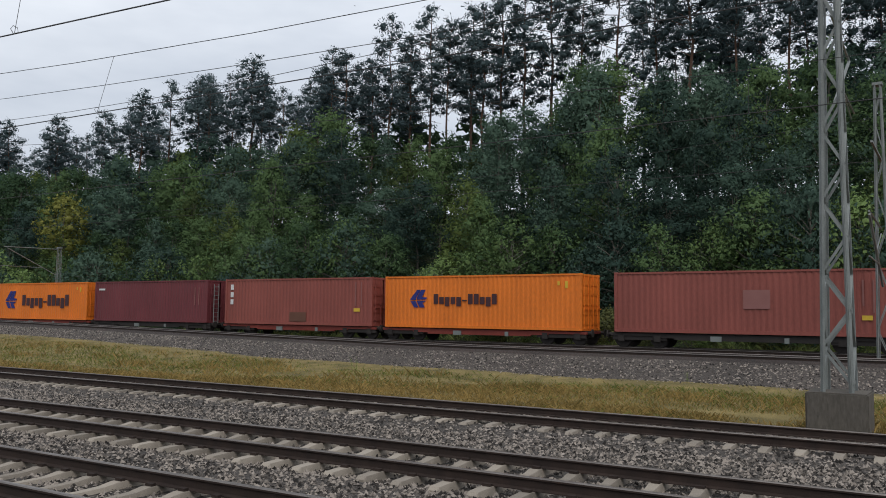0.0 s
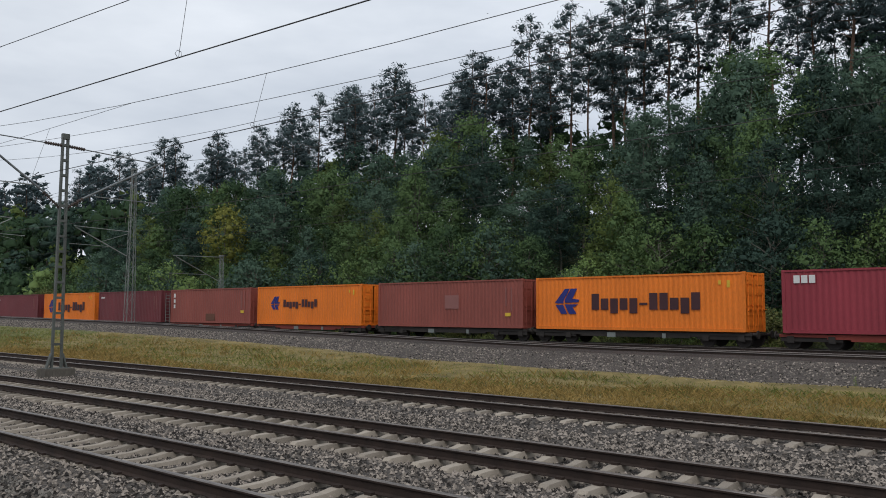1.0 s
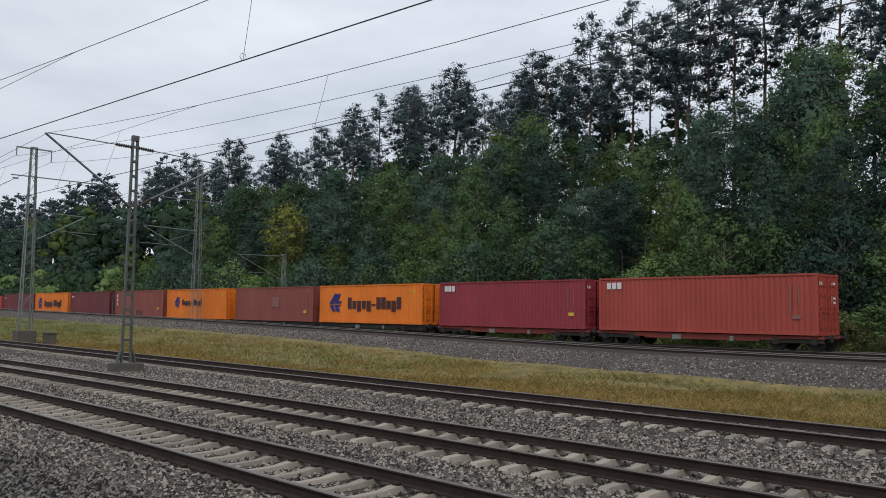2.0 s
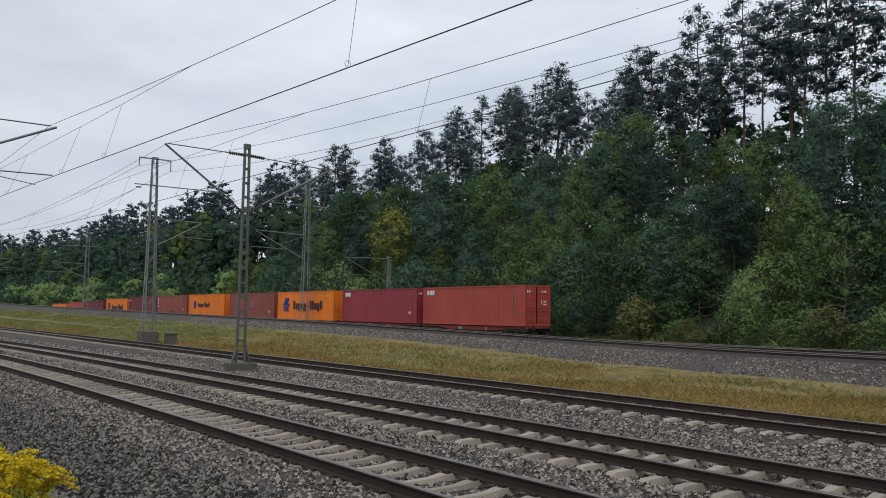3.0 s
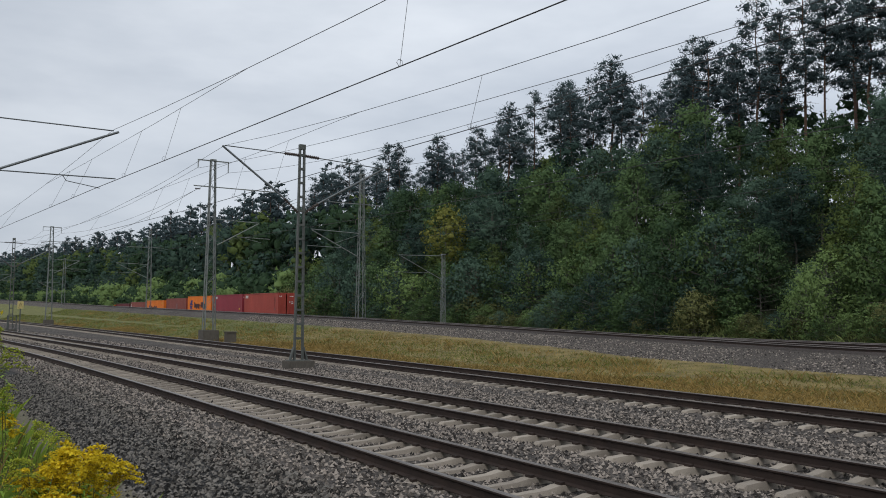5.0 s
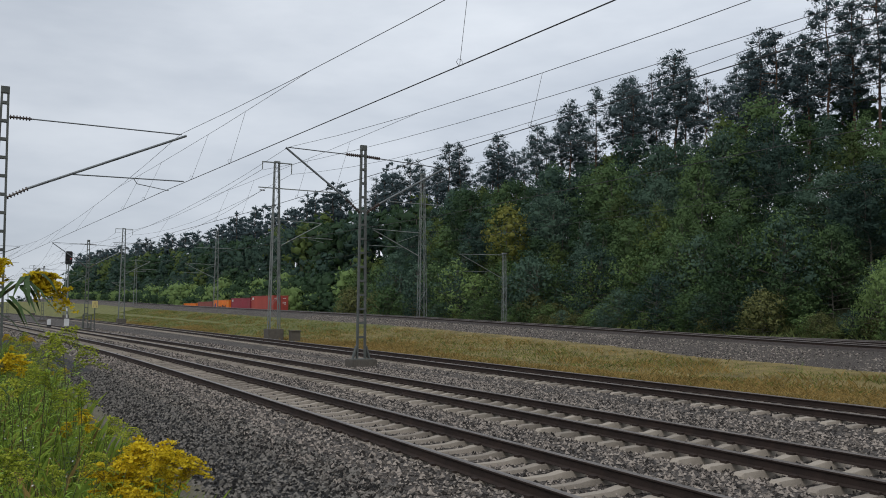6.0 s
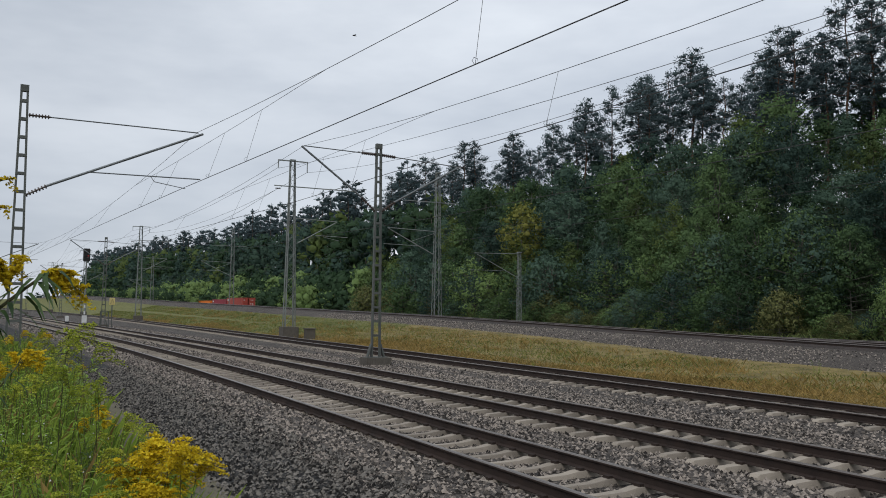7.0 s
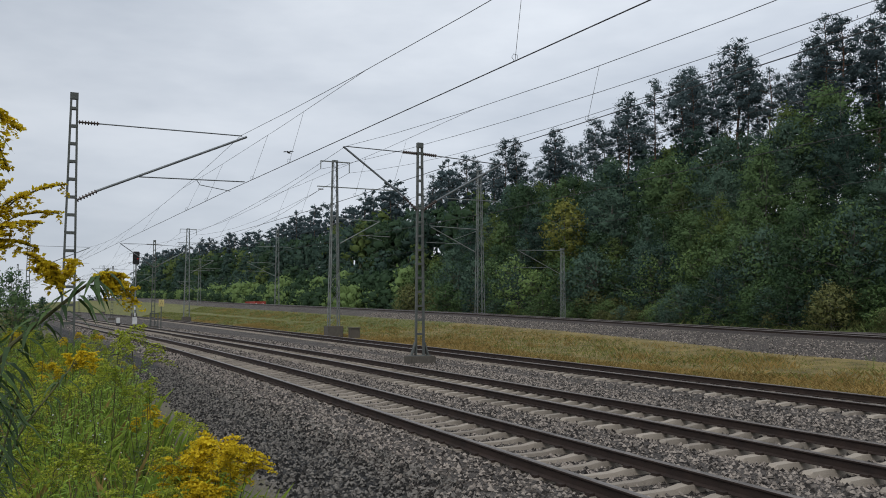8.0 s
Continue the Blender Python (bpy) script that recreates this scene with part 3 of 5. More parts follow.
def wheelset_mesh():
    bm = bmesh.new()
    for s in (-0.753, 0.753):
        tube(bm, [(s - 0.06, 0, 0), (s + 0.06, 0, 0)], 0.42, 20)
        tube(bm, [(s - 0.085, 0, 0), (s - 0.06, 0, 0)] if s > 0 else [(s + 0.06, 0, 0), (s + 0.085, 0, 0)], 0.45, 20)
    tube(bm, [(-0.75, 0, 0), (0.75, 0, 0)], 0.08, 8)
    return mesh_of("wheelset", bm, BLACK)


WHEELSET = wheelset_mesh()
BOGIE = mesh_of("bogie_frame", boxes((-1.05, -0.93, -1.35, 1.35, 0.36, 0.58), (0.93, 1.05, -1.35, 1.35, 0.36, 0.58), (-0.95, 0.95, -0.2, 0.2, 0.38, 0.6), (-1.12, -1.0, -1.05, -0.75, 0.3, 0.6), (-1.12, -1.0, 0.75, 1.05, 0.3, 0.6)), BLACK)
FLOOR = 0.74


def wagon(material, ladder, label):
    """Low container flat with fish-bellied sole bars on two bogies; its zero is on the rails."""
    ob = tagged(new("container_wagon"), label, "flat wagon", "wagons of the train")
    bm = bmesh.new()
    for x in (-1, 1):
        a, b = sorted((x * 0.95, x * 1.1))
        for y0, y1, z0 in ((-6.3, -4.2, 0.56), (-4.2, -3.2, 0.48), (-3.2, 3.2, 0.40), (3.2, 4.2, 0.48), (4.2, 6.3, 0.56)):
            box(bm, a, b, y0, y1, z0, FLOOR - 0.05)
    for y in (-6.2, -4.5, -2.0, 0, 2.0, 4.5, 6.2):
        box(bm, -1.0, 1.0, y - 0.1, y + 0.1, 0.58, FLOOR - 0.05)
    part("sole_frame", bm, material, ob)
    for y in (-5.9, 5.9, -0.1, 0.1):
        for x in (-1.05, 1.05):
            part("container_spigot", boxes((x - 0.1, x + 0.1, y - 0.1, y + 0.1, FLOOR - 0.05, FLOOR)), material, ob)
    for y in (-4.9, 4.9):
        g = part("bogie", BOGIE, None, ob)
        g.matrix_basis = pose(0, y, 0)
        for d in (-0.9, 0.9):
            w = part("wheelset", WHEELSET, None, g)
            w.matrix_basis = pose(0, d, 0.42)
    for y0, y1 in ((1.0, 1.5), (-1.9, -1.7)):
        part("brake_box", boxes((-1.15, -0.9, y0, y1, 0.37, 0.61)), MAST_PALE, ob, "pale grey brake gear")
    for s in (-1, 1):
        for x in (-0.87, 0.87):
            bm = bmesh.new()
            tube(bm, [(x, s * 6.25, 0.62), (x, s * 6.5, 0.62)], 0.09, 8)
            tube(bm, [(x, s * 6.5, 0.62), (x, s * 6.55, 0.62)], 0.2, 12)
            part("buffer", bm, BLACK, ob)
    if ladder:
        bm = bmesh.new()
        for x in (-0.95, -0.55):
            tube(bm, [(x, -6.45, 0.7), (x, -6.45, 3.35)], 0.025, 5)
        for k in range(9):
            tube(bm, [(-0.95, -6.45, 0.85 + 0.29 * k), (-0.55, -6.45, 0.85 + 0.29 * k)], 0.018, 5)
        part("ladder", bm, MAST_PALE, ob, "pale steel ladder")
    return ob


TRAIN = [  # from the rear of the train to its head
    (RED, "short", "red corrugated container with white door plates, last on the train"), (MAROON, "short", "crimson corrugated container with a small white mark"),
    (ORANGE, "name", "orange corrugated container with blue emblem and dark lettering bars"), (BROWN, "patch", "oxide-red container with a faded grey patch"),
    (ORANGE, "name", "orange corrugated container with small blue emblem and dark lettering"), (BROWN, "upright", "oxide-red container with upright white mark and rusty patch"),
    (DARKRED, "plain", "dark red corrugated container on a flat wagon"), (ORANGE, "name", "orange corrugated container with blue emblem and dark lettering bars"),
    (DARKRED, "plain", "dark red corrugated container on a flat wagon"), (RED, "plain", "red corrugated container on a flat wagon"),
    (ORANGE, "name", "orange corrugated container with blue emblem and dark lettering bars"), (DARKRED, "plain", "dark red corrugated container on a flat wagon"),
    (PALE_ORANGE, "plain", "faded orange container on a flat wagon"), (RED, "plain", "red corrugated container on a flat wagon"), (ORANGE, "name", "orange corrugated container far up the train"),
]
REAR, SPEED, GAIN = -37.93, 26.38, 0.16
STARTS = [0.0]
for i in range(len(TRAIN)):
    STARTS.append(STARTS[-1] + CL + (1.7 if i % 2 else 0.95))
RIDES = []
for i, (mat, marks, text) in enumerate(TRAIN):
    RIDES.append((wagon(WAGON_RED if i in (0, 1, 4, 5, 7, 10) else BLACK, i == 6, "low container flat wagon with dark bogies" if i else "last flat wagon of the train with dark bogies"), i, 0.0))
    RIDES.append((container(mat, text, marks), i, FLOOR))


def ride(y, lift):
    slope = (bend_far(y + 3) - bend_far(y - 3)) / 6
    return pose(U2 + bend_far(y), y, UP - dip(y) + lift, 0, 0, -math.degrees(math.atan(slope)))


# ---- masts and overhead line ----
def foundation(parent, w, d, z0, z1, material=OLD_CONCRETE):
    bm = bmesh.new()
    box(bm, -w / 2, w / 2, -d / 2, d / 2, z0, z1)
    bmesh.ops.bevel(bm, geom=bm.edges[:], offset=0.03, segments=2, affect="EDGES")
    part("foundation", bm, material, parent, "weathered concrete block")


def taper(bm, x0, x1, half, height, depth, z0=0.0):
    """An upright of even section whose foot stands at x0 and whose head stands at x1."""
    v = [bm.verts.new((x + dx, dy, z)) for x, z in ((x0, z0), (x1, height)) for dx, dy in ((-half, -depth), (half, -depth), (half, depth), (-half, depth))]
    for f in ((3, 2, 1, 0), (4, 5, 6, 7), (0, 1, 5, 4), (1, 2, 6, 5), (2, 3, 7, 6), (3, 0, 4, 7)):
        bm.faces.new([v[i] for i in f])


def ladder_mast(m, height, w0, w1, label, base=True):
    """Two channels joined by flat batten plates, narrowing upwards; w0 and w1 are the outer widths."""
    ob = tagged(new("catenary_mast"), label, "catenary mast", "ladder masts")
    ob.matrix_basis = m
    half = 0.034
    for s in (-1, 1):
        bm = bmesh.new()
        taper(bm, s * (w0 / 2 - half), s * (w1 / 2 - half), half, height, 0.07)
        part("upright", bm, MAST_STEEL, ob)
    z = 0.85
    while z < height - 0.3:
        w = w0 + (w1 - w0) * z / height
        for d in (-0.074, 0.074):
            part("batten", boxes((-w / 2 + 0.01, w / 2 - 0.01, d - 0.004, d + 0.004, z, z + 0.09)), MAST_STEEL, ob)
        z += 0.58
    part("cap", boxes((-w1 / 2 - 0.006, w1 / 2 + 0.006, -0.085, 0.085, height - 0.2, height + 0.01)), MAST_STEEL, ob)
    if base:
        for s in (-1, 1):
            bm = bmesh.new()
            taper(bm, s * (w0 / 2 + 0.16), s * (w0 / 2 - 0.01), 0.03, 0.55, 0.09)
            part("foot_brace", bm, MAST_STEEL, ob)
        part("foot_plate", boxes((-w0 / 2 - 0.24, w0 / 2 + 0.24, -0.2, 0.2, 0.0, 0.025)), MAST_STEEL, ob)
        foundation(ob, 1.1, 0.85, -0.6, 0.0)
    return ob


def lattice_mast(m, height, w0, w1, label, block=None, material=MAST_PALE, panels=0, flat=0.06, leg=0.065):
    """Four corner angles with zigzag bracing, narrowing upwards, on a concrete block."""
    ob = tagged(new("lattice_mast"), label, "catenary mast", "lattice masts")
    ob.matrix_basis = m
    for sx in (-1, 1):
        for sy in (-1, 1):
            bm = bmesh.new()
            bar(bm, (sx * w0 / 2, sy * w0 / 2 * 0.8, 0), (sx * w1 / 2, sy * w1 / 2 * 0.8, height), leg, 0.014)
            bar(bm, (sx * (w0 / 2 + 0.045), sy * (w0 / 2 * 0.8 - 0.05), 0), (sx * (w1 / 2 + 0.045), sy * (w1 / 2 * 0.8 - 0.05), height), 0.014, leg)
            part("corner_angle", bm, material, ob)
    n = panels or int(height / 0.72)
    for face in range(4):
        for i in range(n):
            bm = bmesh.new()
            za, zb = 0.15 + (height - 0.3) * i / n, 0.15 + (height - 0.3) * (i + 1) / n
            wa, wb = w0 + (w1 - w0) * za / height, w0 + (w1 - w0) * zb / height
            s = 1 if i % 2 else -1
            if face < 2:
                y = 0.4 * (1 if face else -1)
                bar(bm, (s * wa / 2, y * wa, za), (-s * wb / 2, y * wb, zb), flat, 0.012)
            else:
                x = 0.5 * (1 if face == 3 else -1)
                bar(bm, (x * wa, s * wa * 0.4, za), (x * wb, -s * wb * 0.4, zb), 0.012, flat)
            part("brace", bm, material, ob)
    part("cap", boxes((-w1 / 2 - 0.06, w1 / 2 + 0.06, -w1 * 0.4 - 0.06, w1 * 0.4 + 0.06, height - 0.12, height)), material, ob)
    if block:
        foundation(ob, block[0], block[0], -block[1], 0.0)
    return ob


def insulator(bm, a, b, r=0.07, n=7):
    a, b = Vector(a), Vector(b)
    tube(bm, [a, b], r * 0.45, 6)
    for i in range(n):
        p, q = a.lerp(b, (i + 0.2) / n), a.lerp(b, (i + 0.6) / n)
        tube(bm, [p, q], r, 8)


def cantilever(parent, reach, top, low, tip_z, contact_z, registration=True):
    """A bracket on a mast: stay, slanted tube, registration tube and insulators. reach is signed, along x."""
    s = 1 if reach > 0 else -1
    bm = bmesh.new()
    tube(bm, [(s * 0.75, 0, top + (tip_z - top) * 0.75 / abs(reach)), (reach, 0, tip_z)], 0.022, 6)
    tube(bm, [(s * 0.72, 0, low + (tip_z - 0.06 - low) * 0.72 / abs(reach)), (reach * 1.03, 0, tip_z - 0.02)], 0.042, 7)
    part("bracket_tube", bm, TUBE, parent, "grey steel tube bracket")
    for z in (top, low):
        bm = bmesh.new()
        insulator(bm, (s * 0.14, 0, z), (s * 0.77, 0, z + (tip_z - z) * 0.74 / abs(reach)))
        part("insulator", bm, INSULATOR, parent)
    if registration:
        x0 = reach * 0.36
        z0 = low + (tip_z - low) * 0.36
        bm = bmesh.new()
        tube(bm, [(x0, 0, z0 - 0.03), (reach * 1.02, 0, contact_z + 0.36)], 0.022, 6)
        tube(bm, [(reach * 0.72, 0, contact_z + 0.32), (reach * 0.74, 0, contact_z + 0.16), (reach * 0.93, 0, contact_z)], 0.014, 5)
        part("registration_arm", bm, TUBE, parent)


def wire(pts, r, label, sides=5):
    bm = bmesh.new()
    tube(bm, pts, r, sides)
    ob = tagged(new("overhead_wire", mesh_of("overhead_wire", bm, WIRE)), label, "overhead wire", "overhead wires")
    return ob


def overhead_line(centre, stations, messenger, contact, sag, base, low=None, hangers=(3.0, 6.5, 17.5, 28.0), stitch=11.0):
    """A catenary over a track: sagging messenger, level contact wire, a stitch wire under each support and droppers."""
    low = low or centre

    def hung(y):
        i = max(j for j in range(len(stations) - 1) if stations[j] <= y or j == 0)
        f = (y - stations[i]) / (stations[i + 1] - stations[i])
        return (centre(y), y, base(y) + messenger - 4 * sag * f * (1 - f))

    mp, cp = [], []
    for a, b in zip(stations, stations[1:]):
        n = max(6, int((b - a) / 5))
        mp += [hung(a + (b - a) * k / n) for k in range(n)]
        cp += [(low(a + (b - a) * k / 4), a + (b - a) * k / 4, base(a + (b - a) * k / 4) + contact) for k in range(4)]
    mp.append((centre(stations[-1]), stations[-1], base(stations[-1]) + messenger))
    cp.append((low(stations[-1]), stations[-1], base(stations[-1]) + contact))
    line = wire(mp, 0.0075, "dark messenger wire with droppers above a track")
    line.name = "catenary"
    part("contact_wire", _wire_bm(cp, 0.0105), WIRE, line)
    for s in stations:
        ends = [hung(s + d) if stations[0] <= s + d <= stations[-1] else None for d in (-stitch, stitch)]
        held = all(ends) and stitch > 0
        if held:
            p, q = Vector(ends[0]), Vector(ends[1])
            part("stitch_wire", _wire_bm([p, p.lerp(q, 0.3) - Vector((0, 0, 0.06)), p.lerp(q, 0.7) - Vector((0, 0, 0.06)), q], 0.006), WIRE, line)
        for d in [k * g for g in hangers for k in (-1, 1)]:
            y = s + d
            if not stations[0] < y < stations[-1]:
                continue
            top = Vector(ends[0]).lerp(Vector(ends[1]), (d + stitch) / (2 * stitch)) - Vector((0, 0, 0.06)) if held and abs(d) < stitch else Vector(hung(y))
            foot_z = base(y) + contact
            ob = part("dropper", _wire_bm([top, (low(y), y, foot_z)], 0.0045), WIRE, line)
            if y < 40:
                ring = [Vector((low(y), y, foot_z + 0.06)) + 0.06 * Vector((math.cos(k), 0, math.sin(k))) for k in (-1.6, -0.4, 0.8, 2.0, 3.2, 4.4)]
                part("clamp_loop", _wire_bm(ring, 0.005), WIRE, ob)
    return line


def _wire_bm(pts, r):
    bm = bmesh.new()
    tube(bm, pts, r, 5)
    return bm


# ladder mast between the second and third tracks, arms to both sides
for y, x in ((31.5, 13.3), (90.0, 8.1), (152.0, 7.0), (214.0, 2.6)):
    mast = ladder_mast(pose(x, y, 0.04), 8.87, 0.42, 0.25, "grey steel ladder mast on a concrete block between tracks")
    cantilever(mast, 3.7, 8.42, 6.04, 8.24, 6.1, False)
    cantilever(mast, -3.25, 8.42, 6.04, 8.48, 6.2, False)
for y, x in ((29.0, 0.03), (91.0, -3.6), (153.0, -7.6), (215.0, -11.8)):
    mast = ladder_mast(pose(x, y, -0.5), 9.52, 0.50, 0.24, "grey steel ladder mast with one long bracket over the track", base=False)
    cantilever(mast, 5.42, 8.58, 6.01, 8.57, 6.59)


def through_points(knots):
    """A sideways line through (y, x) knots."""
    return lambda y: float(np.interp(y, [a for a, _ in knots], [b for _, b in knots]))


overhead_line(through_points([(-33, 9.95), (29, 5.42), (91, 1.8), (153, -2.3), (215, -6.5)]), [-33, 29, 91, 153, 215], 8.09, 6.08, 0.82, lambda y: 0.0, through_points([(-33, 10.6), (29, 4.94), (91, 0.05), (153, -4.2), (215, -8.6)]))
overhead_line(through_points([(-30.5, 11.6), (31.5, 10.05), (90, 4.9), (152, 3.8), (214, -0.6)]), [-30.5, 31.5, 90, 152, 214], 8.52, 6.08, 1.5, lambda y: 0.0, through_points([(-30.5, 12.4), (31.5, 9.3), (90, 4.3), (152, 1.6), (214, -2.6)]), (3.0, 6.5, 16.8, 28.0))
overhead_line(through_points([(-30.5, 17.2), (31.5, 17.0), (90, 11.8), (152, 10.7), (214, 6.3)]), [-30.5, 31.5, 90, 152, 214], 8.28, 6.2, 1.2, lambda y: 0.0)

# lattice masts in the grass strip, tall, with a top cross-arm and feeder wires
GRASS_MASTS = [(2.25, 19.5), (61.0, 18.6), (124.0, 15.75), (186.0, 12.9), (248, 9.0)]
for y, x in GRASS_MASTS:
    top = 12.8
    mast = lattice_mast(pose(x, y, 0.55), top, 0.74, 0.30, "tall pale lattice mast on a concrete block in the grass", (1.2, 0.95), panels=16)
    part("cross_arm", boxes((-1.15, 1.2, -0.05, 0.05, top - 0.15, top - 0.07), (-1.15, -1.09, -0.03, 0.03, top - 0.7, top - 0.15), (1.14, 1.2, -0.03, 0.03, top - 0.9, top - 0.15)), MAST_PALE, mast)
    part("low_arm", boxes((-1.4, 5.0, -0.04, 0.04, top - 2.12, top - 2.05)), MAST_PALE, mast)
    bm = bmesh.new()
    insulator(bm, (-1.3, 0, top - 2.3), (-0.9, 0, top - 2.3), 0.06, 5)
    part("insulator", bm, INSULATOR, mast)
    bm = bmesh.new()
    tube(bm, [(0.3, 0, 8.3), (3.7, 0, 8.2)], 0.03, 6)
    tube(bm, [(0.45, 0, 6.35), (3.65, 0, 8.15)], 0.04, 6)
    part("bracket_tube", bm, MAST_PALE, mast)
    bm = bmesh.new()
    tube(bm, [(1.9, 0, 7.05), (4.6, 0, 7.0)], 0.025, 6)
    tube(bm, [(2.6, 0, 6.95), (3.9, 0, 6.7)], 0.016, 6)
    part("registration_arm", bm, MAST_PALE, mast)
for dx, dz, sag in ((-1.12, 12.1, 1.0), (1.17, 11.9, 1.1), (-1.1, 10.5, 1.5)):
    pts = []
    for (ya, xa), (yb, xb) in list(zip(GRASS_MASTS, GRASS_MASTS[1:]))[1:]:
        pts += [(xa + (xb - xa) * f + dx, ya + (yb - ya) * f, 0.55 + dz - 4 * sag * f * (1 - f)) for f in (0, 0.15, 0.3, 0.45, 0.6, 0.75, 0.9)]
    wire(pts, 0.013, "dark feeder wire strung between tall masts")
for xa, za, xb, zb, sag in ((18.4, 9.5, 17.48, 12.6, 0.62), (20.67, 10.9, 19.77, 12.44, 1.35)):
    wire([(xa + (xb - xa) * f, 2.25 + 58.75 * f, za + (zb - za) * f - 4 * sag * f * (1 - f)) for f in [k / 10 for k in range(11)]], 0.011, "dark feeder wire strung from tall mast to tall mast")

# lattice masts between the upper tracks
for y, x, h in ((2.6, 37.3, 11.6), (73.0, 37.3, 15.6), (146.0, 34.0, 15.6), (214.0, 30.2, 14.0)):
    mast = lattice_mast(pose(x, y, UP - 0.5), h, 0.8 if h > 12 else 0.7, 0.32, "slender lattice mast between the upper tracks", (1.3, 0.5), panels=int(h / 1.3), flat=0.035, leg=0.05)
    part("cross_arm", boxes((-3.6, 2.4, -0.04, 0.04, h - 3.1, h - 3.02)), MAST_PALE, mast)
    bm = bmesh.new()
    tube(bm, [(-0.3, 0, h - 6.0), (-5.4, 0, h - 5.85)], 0.04, 6)
    tube(bm, [(-0.4, 0, h - 8.3), (-5.3, 0, h - 5.95)], 0.05, 6)
    tube(bm, [(-0.4, 0, h - 6.2), (-2.9, 0, h - 7.1)], 0.022, 6)
    part("bracket_tube", bm, MAST_PALE, mast)
    bm = bmesh.new()
    tube(bm, [(-2.2, 0, h - 7.5), (-5.8, 0, h - 7.45)], 0.03, 6)
    part("registration_arm", bm, MAST_PALE, mast)
overhead_line(lambda y: U1 - 1.2 + bend_far(y), [2.6, 73, 146, 214], 8.9, 7.3, 1.2, lambda y: UP, stitch=0.0)
mast = lattice_mast(pose(43.4, 67.4, 0.2), 7.4, 0.40, 0.26, "short lattice post with a thin bracket beyond the train", (0.7, 0.4), panels=9, flat=0.025, leg=0.032)
bm = bmesh.new()
tube(bm, [(-0.2, 0, 7.2), (-5.0, 0, 7.1)], 0.035, 6)
tube(bm, [(-0.2, 0, 4.9), (-4.7, 0, 7.0)], 0.035, 6)
tube(bm, [(-1.5, 0, 5.5), (-5.5, 0, 5.5)], 0.022, 6)
part("bracket_tube", bm, MAST_PALE, mast)


# ---- forest ----
def spray(out, faces, p, size, rng, droop=0.2, slim=0.5, n=None):
    """A leafy sprig: a bent kite-shaped sheet, across the direction n if one is given."""
    k = len(out)
    if n is None:
        n = Vector((rng.gauss(0, 0.6), rng.gauss(0, 0.6), 1))
    n = (n + Vector((rng.gauss(0, 0.45), rng.gauss(0, 0.45), rng.gauss(0, 0.45)))).normalized()
    a = n.orthogonal().normalized()
    t = rng.random() * math.tau
    a = a * math.cos(t) + n.cross(a) * math.sin(t)
    b = n.cross(a)
    w = size * slim * rng.uniform(0.7, 1.2)
    m = p + a * (size * rng.uniform(-0.1, 0.2)) + n * size * 0.12
    tip = p + a * size
    out += [tuple(p - a * size), (m.x + b.x * w, m.y + b.y * w, m.z + b.z * w), (tip.x, tip.y, tip.z - droop * size), (m.x - b.x * w, m.y - b.y * w, m.z - b.z * w)]
    faces += [(k, k + 1, k + 2), (k, k + 2, k + 3)]


def limb(bm, a, b, r0, r1, rng, bend=0.15, n=3, sides=5):
    a, b = Vector(a), Vector(b)
    pts = [a.lerp(b, i / n) + Vector((rng.uniform(-1, 1), rng.uniform(-1, 1), rng.uniform(-0.5, 0.5))) * bend * (0 if i in (0, n) else 1) for i in range(n + 1)]
    tube(bm, pts, r0, sides, r1)
    return pts


def ball():
    bm = bmesh.new()
    bmesh.ops.create_icosphere(bm, subdivisions=1, radius=1.0)
    v, f = np.array([tuple(p.co) for p in bm.verts]), np.array([[p.index for p in q.verts] for q in bm.faces])
    bm.free()
    return v, f


BALL_V, BALL_F = ball()


